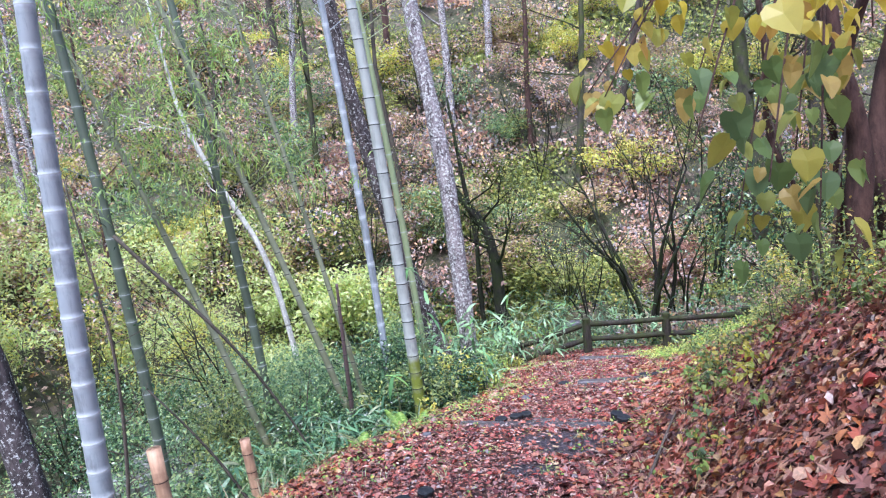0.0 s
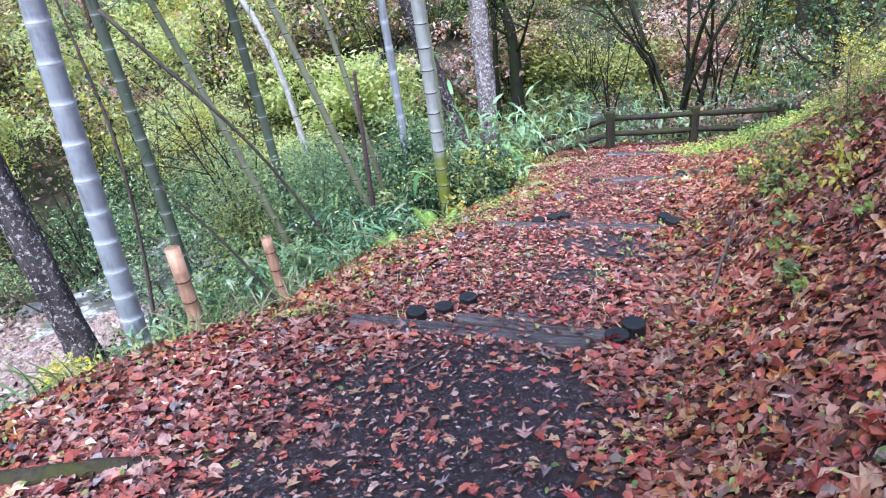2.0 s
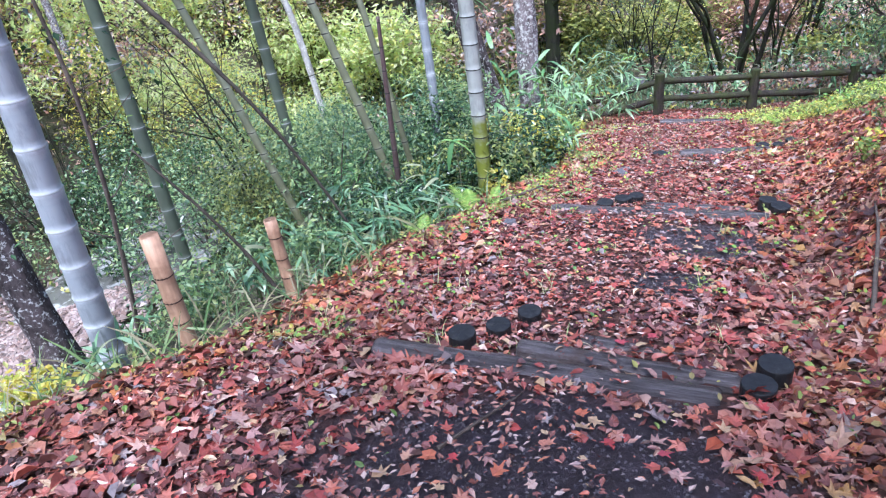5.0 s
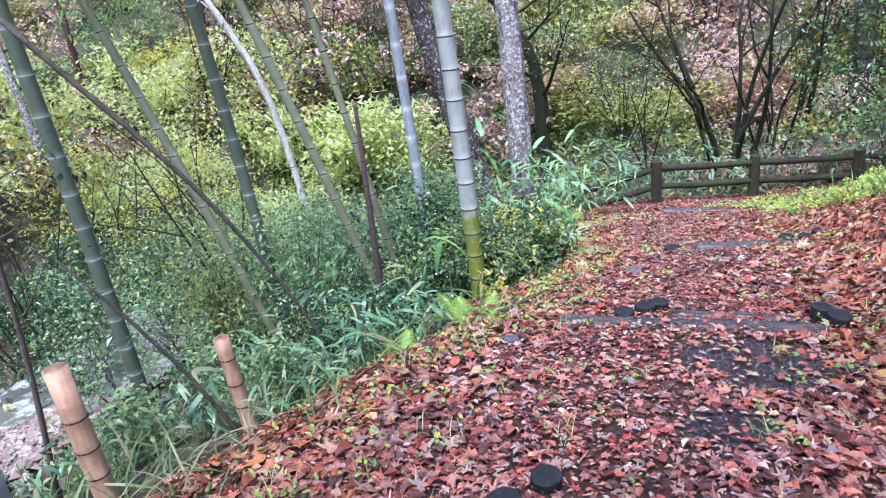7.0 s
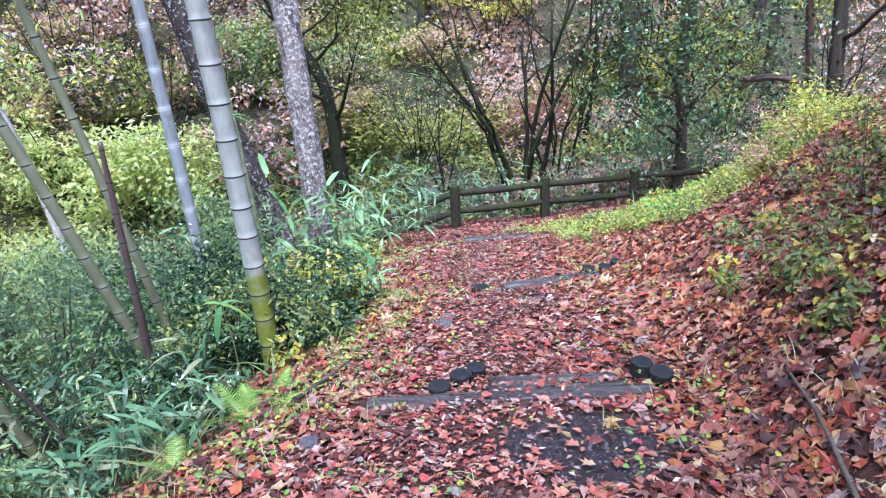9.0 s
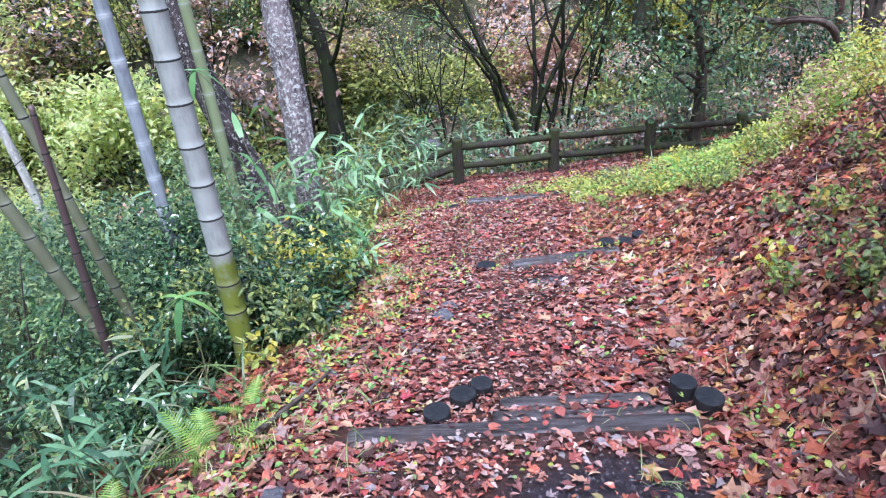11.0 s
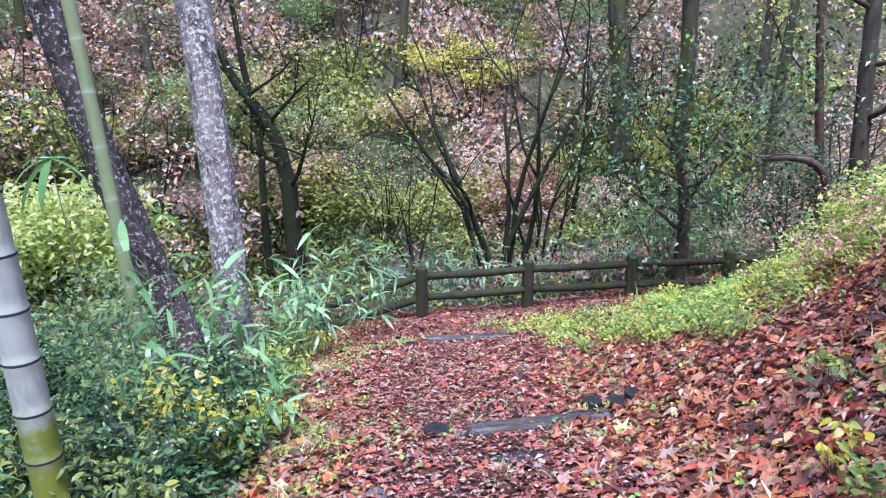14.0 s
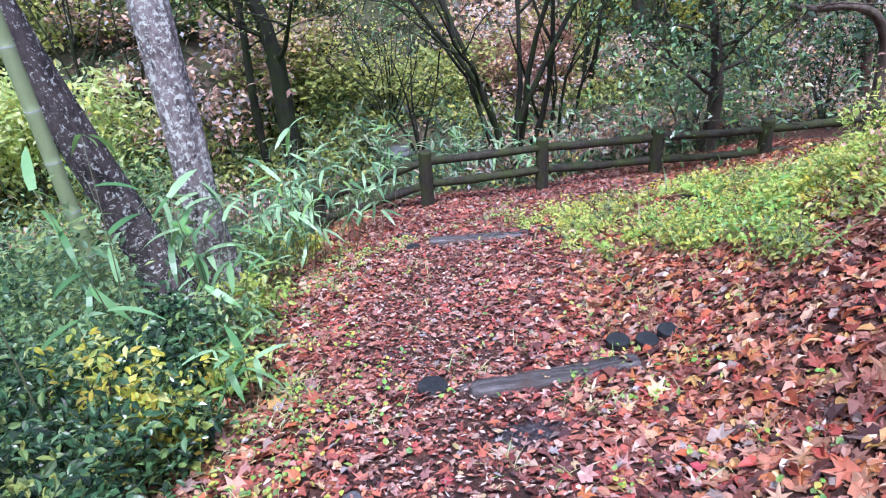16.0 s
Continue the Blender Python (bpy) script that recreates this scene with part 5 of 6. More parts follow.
for x, y, k, h, l in ((-0.95, 7.2, 2, 0.5, 0.26), (-0.15, 9.2, 3, 1.5, 0.26), (0.0, 9.7, 3, 1.0, 0.24), (-0.75, 9.1, 3, 1.0, 0.26), (-1.35, 7.0, 5, 0.5, 0.22), (-1.65, 6.5, 5, 0.45, 0.22), (-0.95, 6.3, 4, 0.35, 0.2),
                     (0.15, 10.6, 5, 0.8, 0.24), (0.35, 11.3, 5, 0.9, 0.24), (0.6, 11.9, 6, 1.0, 0.25), (0.9, 12.6, 6, 1.0, 0.25), (1.2, 13.3, 6, 0.9, 0.25), (0.3, 12.8, 6, 1.1, 0.25), (0.0, 11.6, 6, 1.1, 0.25), (-1.7, 5.9, 4, 0.4, 0.2), (-2.6, 4.6, 4, 0.4, 0.2), (-1.2, 6.55, 5, 0.4, 0.24), (-1.5, 7.3, 6, 0.6, 0.26), (-1.9, 7.0, 5, 0.6, 0.24), (-2.0, 7.9, 6, 0.7, 0.26), (-1.15, 7.7, 5, 0.6, 0.26), (-2.5, 7.3, 5, 0.6, 0.24), (-2.3, 6.0, 5, 0.4, 0.22), (-0.85, 6.75, 4, 0.32, 0.22), (-2.9, 5.3, 5, 0.45, 0.22), (-1.3, 5.9, 4, 0.3, 0.2), (-3.2, 6.8, 5, 0.6, 0.24), (-0.9, 10.4, 6, 1.3, 0.27), (-1.5, 10.0, 6, 1.3, 0.27), (-0.3, 10.7, 6, 1.2, 0.27), (-1.9, 10.8, 6, 1.4, 0.27), (-0.6, 11.8, 6, 1.4, 0.27), (-1.5, 11.8, 6, 1.4, 0.27), (-2.3, 9.6, 6, 1.2, 0.26), (0.1, 11.9, 6, 1.2, 0.27), (-0.3, 13.0, 7, 1.3, 0.27), (-2.6, 10.4, 6, 1.3, 0.26), (0.1, 8.7, 4, 0.45, 0.2),
                     (1.6, 15.2, 7, 1.1, 0.25), (2.5, 15.3, 7, 1.0, 0.25), (3.3, 15.5, 7, 1.0, 0.25), (4.3, 15.2, 7, 1.1, 0.25), (5.2, 15.1, 7, 1.1, 0.25), (6.1, 14.9, 7, 1.1, 0.25), (7.2, 14.6, 7, 1.2, 0.25), (0.9, 15.6, 7, 1.2, 0.25), (2.0, 16.0, 7, 1.2, 0.25), (5.0, 16.0, 7, 1.2, 0.25), (3.0, 16.6, 7, 1.2, 0.25), (8.6, 14.3, 7, 1.3, 0.25), (0.2, 15.8, 7, 1.3, 0.25), (-0.8, 15.0, 7, 1.2, 0.25)):
    # Near clumps take the leaf copy that has shade in its colour.
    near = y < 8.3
    sasa(x, y, k, h, l * (0.8 if near else 1.0), FOLK if not near else "low bamboo grass on the slope, shade put into its colour", 0.16 if y < 9 else 0.35, (0, 0), M_SASA_SHADE if near or y > 14.6 and k == 7 and int(x * 10) % 2 else M_SASA)
for x, y, n, s in ((-0.62, 6.26, 6, 0.25), (-0.52, 6.72, 5, 0.22), (-0.95, 6.0, 5, 0.2), (-0.2, 7.6, 5, 0.2), (3.9, 10.9, 6, 0.24), (2.75, 10.2, 6, 0.2), (4.2, 12.0, 6, 0.28)):
    fern(x, y, n, s)
for x, y, s, n in ((5.6, 10.6, (0.6, 0.5, 0.9), 500), (6.9, 11.8, (0.9, 0.7, 0.9), 800), (4.9, 10.3, (0.5, 0.5, 0.6), 350), (7.6, 11.2, (0.9, 0.7, 0.9), 700)):
    shrub("lime_weeds", x, y, s, n, 0.06, diamond(0.4), M_LIME, "yellow-green leafy weed at the foot of the bank", "lime green weeds", 22, None, 3, "weeds")
for i in range(185):
    x = RNG.uniform(2.6, 7.0)
    y = RNG.uniform(8.7, 12.6) if x > 3.0 else RNG.uniform(9.4, 12.4)
    s = RNG.uniform(0.25, 0.6)
    if x - toe(y) > 2.6 and y < 9.8:
        continue
    shrub("low_weeds", x, y, (s, s, RNG.uniform(0.10, 0.24)), int(260 * s), 0.045, oval(0.4), (M_LIME, M_LIME, M_OLIVE, M_YELLOW)[i % 4], "small low green weed among fallen leaves", "low weeds on the bank", 9, None, 2, "weeds")
for i in range(64):
    y = RNG.uniform(8.6, 10.4)
    x = RNG.uniform(3.0, 4.7)
    s = RNG.uniform(0.3, 0.6)
    shrub("bank_weeds", x, y, (s, s, RNG.uniform(0.12, 0.28)), int(420 * s), 0.042, oval(0.42), (M_LIME, M_WEED, M_WEED, M_YELLOW, M_SEEDLING)[i % 5], "yellow-green leafy weed on the leaf-strewn bank", "lime weeds on the bank", 12, None, 3, "weeds")
for x, y, s, n in ((4.15, 9.0, (0.7, 0.6, 0.6), 700), (4.55, 9.2, (0.7, 0.6, 0.65), 700)):
    shrub("lime_weeds", x, y, s, n, 0.055, diamond(0.4), M_LIME, "yellow-green leafy weed at the foot of the bank", "lime green weeds", 22, None, 4, "weeds")
for i in range(46):
    y = RNG.uniform(3.4, 7.6)
    x = toe(y) + RNG.uniform(0.5, 2.3)
    s = RNG.uniform(0.16, 0.36)
    shrub("bank_sprig", x, y, (s, s, RNG.uniform(0.14, 0.36)), int(190 * s), 0.04, heart(0.7, 0.15), (M_WEED, M_BROAD, M_OLIVE, M_YELLOW)[i % 4], "sparse yellow-green sprig growing from the leafy bank", "sprigs on the bank", 8, None, 3, "weeds")
for x, y, s, n, m in ((2.3, 6.3, (0.7, 0.6, 0.45), 500, M_OLIVE), (2.9, 6.6, (0.9, 0.8, 0.6), 800, M_OLIVE), (3.2, 5.4, (0.8, 0.8, 0.8), 900, M_OLIVE), (2.5, 4.6, (0.6, 0.6, 0.7), 600, M_OLIVE), (3.5, 7.6, (0.9, 0.8, 0.7), 800, M_YELLOW), (3.0, 8.6, (0.5, 0.5, 0.35), 300, M_OLIVE), (3.9, 8.8, (0.9, 0.8, 0.6), 700, M_RUSSET), (2.4, 3.9, (0.5, 0.5, 0.5), 350, M_OLIVE), (2.75, 5.3, (0.8, 0.7, 1.9), 1200, M_BROAD)):
    shrub("bank_shrub", x, y, s, n, 0.036, oval(0.45), m, "scrubby bush on the leafy bank", "scrub on the bank", 18, None, 4)


# ---------------------------------------------------------------- the wooded hillside
def build_hillside():
    kinds = []
    for k, (mat, lab, leaf) in enumerate(((M_HILL_LEAF, "mixed autumn bush on the hillside", 0.10), (M_AUTUMN, "orange and pink autumn bush on the hillside", 0.10), (M_YELLOW, "yellow autumn bush on the hillside", 0.09),
                                          (M_MOSSY, "mossy yellow-green bush on the hillside", 0.10), (M_PINK, "dry pinkish brown bush on the hillside", 0.09), (M_TEAL, "grey-green bush on the hillside", 0.09))):
        kinds.append(shrub("hillside_bush", -9.0 - 3 * k, 14.0 + 2 * k, (2.6, 2.2, 1.9), 1700, leaf * 1.25, diamond(0.5), mat, lab, "bushes on the hillside", 36, None, 5))
    spots = RNG.uniform((-24, 17.5), (22, 44), (105, 2))
    spots = np.concatenate([spots, RNG.uniform((-14, 18), (12, 33), (125, 2))])
    spots = np.concatenate([spots, RNG.uniform((-26, 2), (-9.5, 20), (62, 2))])
    for i, (x, y) in enumerate(spots):
        s = RNG.uniform(0.5, 1.25)
        z = float(height(x, y)) - 0.05
        copy_thing(kinds[RNG.integers(0, 6)], Matrix.LocRotScale((x, y, z), Euler((RNG.normal() * 0.15, RNG.normal() * 0.15, RNG.uniform(0, 6.3))), (s, s, s * RNG.uniform(0.6, 1.1))))
    # leaf-strewn herb layer
    n = 250000
    x, y = RNG.uniform(-30, 26, n), 15.2 + 34 * RNG.random(n) ** 1.7
    m = 24000
    x = np.r_[x, RNG.uniform(-26, -6.2, m)]
    y = np.r_[y, RNG.uniform(-2, 20, m)]
    q = 70000
    x = np.r_[x, RNG.uniform(-6, 13, q)]
    y = np.r_[y, 15.4 + 9.0 * RNG.random(q)]
    P, B = lie(x, y)
    patch = roll_of_ground(x, y, 4, 12)
    gap = roll_of_ground(x * 1.7 + 5, y * 1.7, 6, 13) + 0.35 * RNG.normal(size=len(x)) > -0.95
    x, y, P, B, patch = x[gap], y[gap], P[gap], B[gap], patch[gap]
    k = len(x)
    P = P + B[:, :, 2] * (np.abs(RNG.normal(size=k)) * 0.16 + 0.02 + 0.10 * np.maximum(patch, 0))[:, None]
    R = B @ turns(RNG.uniform(0, 6.3, k), RNG.normal(0.3, 0.8, k), RNG.normal(0, 0.8, k))
    size = np.clip(0.075 + 0.007 * np.maximum(y - 15, -6.2 - x), 0.06, 0.19) * RNG.uniform(0.5, 1.5, k)
    tone = roll_of_ground(x * 1.3 + 3, y * 1.3, 3, 9) + 0.5 * RNG.normal(size=k) - 0.05 * np.clip(y - 20, 0, 12)
    moss, dry = (tone > 0.5), (tone < -0.28)
    rest = ~(moss | dry)
    for mask, mat, name, label in ((moss, M_MOSSY, "hillside_moss", "yellow-green mossy growth on the hillside"), (dry, M_PINK, "hillside_litter", "pinkish brown dry leaves on the hillside"), (rest, M_HILL_LEAF, "hillside_undergrowth", "low mottled undergrowth on the hillside")):
        stuff(name, [stamp(diamond(0.6), P[mask], R[mask], size[mask])], mat, label, "undergrowth")
    tuft = sasa(1.2, 17.0, 7, 0.9, 0.25, "pale green bamboo grass at the foot of the hillside", 0.4)
    deep = sasa(3.6, 17.2, 7, 0.9, 0.25, "dark green bamboo grass at the foot of the hillside", 0.4, (0, 0), M_SASA_SHADE)
    for i in range(44):
        x, y = RNG.uniform(-3, 11), 15.3 + 6.5 * RNG.random() ** 1.5
        s = RNG.uniform(0.7, 1.2)
        copy_thing((tuft, deep)[i % 2], Matrix.LocRotScale((x, y, float(height(x, y)) - 0.05), Euler((0, 0, RNG.uniform(0, 6.3))), (s, s, s)))
    twiggy = bare_shrub(-3.2, 18.8, 5, 2.6, 0.022, "thin dark leafless shrub on the hillside", 160, M_YELLOW)
    for i in range(36):
        x, y = (RNG.uniform(-10, 12), RNG.uniform(17.5, 27)) if i < 32 else (RNG.uniform(-8, -3.2), RNG.uniform(8.5, 17))
        s = RNG.uniform(0.6, 1.3)
        copy_thing(twiggy, Matrix.LocRotScale((x, y, float(height(x, y)) - 0.05), Euler((RNG.normal() * 0.15, RNG.normal() * 0.15, RNG.uniform(0, 6.3))), (s, s, s)))
    for i in range(6):
        x, y = RNG.uniform(-8, 6), RNG.uniform(19, 24)
        a = RNG.uniform(-0.5, 0.5)
        L = bent([(x + d * math.cos(a), y + d * math.sin(a), float(height(x + d * math.cos(a), y + d * math.sin(a))) + 0.15) for d in np.linspace(0, 3.0, 5)], 12)
        ob = part("fallen_branch", grid_mesh("fallen_branch", *tube(L - L[0], np.linspace(0.05, 0.02, 12), 8, True, 0.06), True), M_TWIG)
        ob.location = L[0]
        tagged(ob, "grey-brown dead branch lying on the hillside", "branch", "fallen branches on the hillside")
    q = 26000
    x, y = RNG.uniform(-5, 13, q), 14.9 + 6.0 * RNG.random(q) ** 1.3
    ok = (roll_of_ground(x * 1.5, y * 1.5, 6, 13) + 0.5 * RNG.normal(size=q) > -0.3) & ~((x > 1.2) & (y < 15.3 - 0.2 * np.maximum(x - 4, 0)) & (y < 15.0))
    x, y = x[ok], y[ok]
    q = len(x)
    P, B = lie(x, y)
    R = turns(RNG.uniform(0, 6.3, q), RNG.normal(0.7, 0.35, q), RNG.normal(0, 0.4, q))
    lift = RNG.random((q, 1)) ** 2 * (0, 0, 0.45)
    half = RNG.random(q) < 0.6
    stuff("foot_herbs", [stamp(blade(0.12, 0.5, 3), (P + lift)[half], R[half], 0.22 * RNG.uniform(0.5, 1.4, half.sum()))], M_SASA_SHADE, "tangled dark green herbs at the foot of the hillside", "undergrowth")
    stuff("foot_litter", [stamp(oval(0.55), (P + lift * 0.7)[~half], R[~half], 0.09 * RNG.uniform(0.5, 1.5, (~half).sum()))], M_HILL_LEAF, "mixed leaves tangled in herbs below the hillside", "undergrowth")
    bars = ((-9, 22, 0.10), (-7, 26, 0.14), (-11, 19, 0.08), (-5.5, 23, 0.10), (-2.5, 21, 0.09), (-1, 25, 0.14), (1.7, 24.5, 0.10), (3, 23, 0.12), (5, 26, 0.14), (0.5, 29, 0.15), (9.5, 23, 0.13), (11, 19, 0.12), (12.5, 22, 0.15), (-14, 20, 0.12), (-4, 30, 0.16), (7, 31, 0.16), (-9, 32, 0.16), (13, 28, 0.16), (10.5, 16.5, 0.09), (-10.5, 12, 0.10), (-12, 9, 0.11), (-9.5, 15, 0.08), (-13, 15, 0.12))
    for i, (x, y, r) in enumerate(bars):
        z = float(height(x, y)) - 0.1
        l = RNG.normal() * 0.1
        mat, lab = ((M_BARK_DARK, "dark hillside tree trunk"), (M_BARK_LICHEN, "grey hillside tree trunk"), (M_BARK_RED, "reddish brown hillside tree trunk"), (M_BARK_MOSS, "mossy hillside tree trunk"))[i % 4]
        tree("hillside_tree", [(x, y, z), (x + l * 2, y, z + 2), (x + l * 4 + RNG.normal() * 0.2, y, z + 5), (x + l * 6, y, z + 9)], (r, r * 0.85, r * 0.6, r * 0.3), mat, lab, "trees on the hillside", 4, 0.3, 700, (M_HILL_LEAF, M_OLIVE, M_YELLOW)[i % 3], 0.10, 2.2, 0.4)
    rocks("outcrop", [(float(a), float(b), float(c)) for a, b, c in zip(RNG.normal(2.6, 0.5, 26), RNG.normal(19.3, 0.55, 26), RNG.uniform(0.08, 0.24, 26))], M_STONE_DARK, "purple-grey rock showing through the hillside leaves", "hillside rocks")


build_hillside()
rocks("stream_stone", [(float(a), float(b), float(c)) for a, b, c in zip(RNG.normal(-7.0, 0.45, 16), RNG.normal(8.7, 0.5, 16), RNG.uniform(0.10, 0.24, 16))] + [(-6.6, 7.0, 0.2), (-5.2, 8.6, 0.22), (-5.3, 6.2, 0.16), (-6.2, 5.4, 0.2), (-5.0, 5.6, 0.18), (-6.0, 9.4, 0.3), (-5.6, 6.9, 0.12)], M_STONE, "grey stone in the stream bed", "stream stones")


def build_gravel_bar():
    n = 7000
    x, y = RNG.normal(-6.5, 0.7, n), RNG.normal(8.2, 0.7, n)
    P, B = lie(x, y)
    t = (np.array([(1, 0, 0), (-0.5, 0.85, 0), (-0.6, -0.75, 0.1), (0, 0, 0.6)]), np.array([(0, 1, 3), (1, 2, 3), (2, 0, 3)]))
    R = B @ turns(RNG.uniform(0, 6.3, n), RNG.normal(0, 0.3, n), RNG.normal(0, 0.3, n))
    stuff("stream_gravel", [stamp(t, P + (0, 0, 0.11), R, 0.05 * RNG.uniform(0.4, 1.8, n))], M_GRAVEL, "pinkish tan gravel bar beside the stream", "gravel")


build_gravel_bar()
rocks("stone", [(-0.33, 5.86, 0.05), (0.56, 7.51, 0.06), (0.52, 7.46, 0.045), (0.62, 7.67, 0.05), (-0.15, 6.9, 0.05), (1.5, 5.6, 0.04)], M_STONE_DARK, "small grey stone among fallen leaves on the path", "stones on the path")


# ---------------------------------------------------------------- twigs, grass, fallen leaves
def fallen_branch(points, r, material, label):
    P = bent(points, 14)
    ob = part("fallen_branch", grid_mesh("fallen_branch", *tube(P - P[0], np.linspace(r, r * 0.5, 14), 8, True, 0.06), True), material)
    ob.location = P[0]
    return tagged(ob, label, "branch", "fallen branches")


def on(x, y, up):
    return (x, y, float(height(x, y)) + up)


fallen_branch([on(-0.42, 6.30, 0.03), on(-0.27, 6.55, 0.05), on(-0.12, 6.80, 0.07)], 0.014, M_TWIG, "thin dead stick at the leafy path edge")
fallen_branch([on(-0.5, 3.5, 0.012), on(-0.3, 3.72, 0.02), on(-0.22, 3.82, 0.015)], 0.008, M_TWIG, "short twig lying on bare path soil")
fallen_branch([on(1.3, 4.5, 0.03), on(1.6, 5.2, 0.06), on(1.75, 5.6, 0.05)], 0.012, M_TWIG, "thin dead stick on the bank")
fallen_branch([on(-2.25, 2.63, 0.0), on(-1.66, 2.78, 0.005), on(-1.12, 2.87, -0.02)], 0.06, M_MOSS_LOG, "dark rotting log with green moss at the path edge")
fallen_branch([(-3.5, 7.0, 0.95), (-3.2, 7.0, 0.58), (-2.7, 7.0, 0.02), (-2.35, 7.0, -0.45), (-1.95, 7.05, -1.2), (-1.75, 7.1, -1.75)], 0.022, M_BARK_DARK, "thin dark dead stem leaning through the bamboo")
fallen_branch([(-2.05, 5.98, -1.62), (-2.3, 6.0, -1.15), (-2.6, 6.0, -0.72), (-2.9, 6.0, -0.35)], 0.016, M_BARK_DARK, "thin dark dead stem leaning over the slope")
tree("sapling", [(-3.12, 5.6, -1.95), (-2.98, 5.6, -1.1), (-2.9, 5.6, -0.5), (-2.86, 5.6, 0.2), (-3.0, 5.6, 1.6)], (0.018, 0.015, 0.012, 0.006), M_TWIG, "thin grey sapling with sparse twigs on the slope", "", 9, 0.2, 160, M_DARK, 0.05, 0.6, 0.15, 0.07, 0)
fallen_branch([on(-1.3, 6.1, 0.03), on(-0.95, 6.3, 0.06), on(-0.75, 6.45, 0.05)], 0.008, M_TWIG, "dry straw-coloured stem at the slope edge")



def crumpled(seed, points=9, width=0.62, wave=0.07):
    """A broad dead leaf with a ragged, wavy rim."""
    g = np.random.default_rng(seed)
    a = np.arange(points) * 2 * np.pi / points + g.uniform(-0.15, 0.15, points)
    r = 0.5 * g.uniform(0.8, 1.1, points)
    v = np.stack([np.sin(a) * r * width * 1.5, 0.5 - np.cos(a) * r, wave * g.normal(size=points) + 0.05], -1)
    v = np.concatenate([v, [(0.03 * g.normal(), 0.5 + 0.06 * g.normal(), -0.03)]])
    k = np.arange(points)
    return v, np.stack([k, (k + 1) % points, np.full(points, points)], -1)


def folded(seed, open_angle=0.9):
    """A leaf folded along its midrib, lying half on its side."""
    v, f = oval(0.62, 0.1)
    g = np.random.default_rng(seed)
    v = v.copy()
    v[:, 2] += np.abs(v[:, 0]) * math.tan(open_angle) * np.where(v[:, 0] > 0, 1.0, g.uniform(0.1, 0.8)) + 0.03 * g.normal(size=len(v))
    return v, f


T_LEAVES = [heart(0.55, 0.25), crumpled(5, 11, 0.42), oval(0.5, 0.2), folded(2, 0.5), folded(4, 0.8), oval(0.36, 0.25)]
T_STARS = [maple(5, 0.36, 0.16), maple(5, 0.42, -0.10), maple(5, 0.32, 0.24)]


def shed(P, R, size, star):
    """Dead leaves of many shapes at the given places."""
    kind = RNG.integers(0, 60, len(P))
    sets = [stamp(t, P[m], R[m], size[m]) for i, t in enumerate(T_LEAVES) for m in [~star & (kind % len(T_LEAVES) == i)] if m.any()]
    return sets + [stamp(t, P[m], R[m], size[m] * 1.3) for i, t in enumerate(T_STARS) for m in [star & (kind % len(T_STARS) == i)] if m.any()]



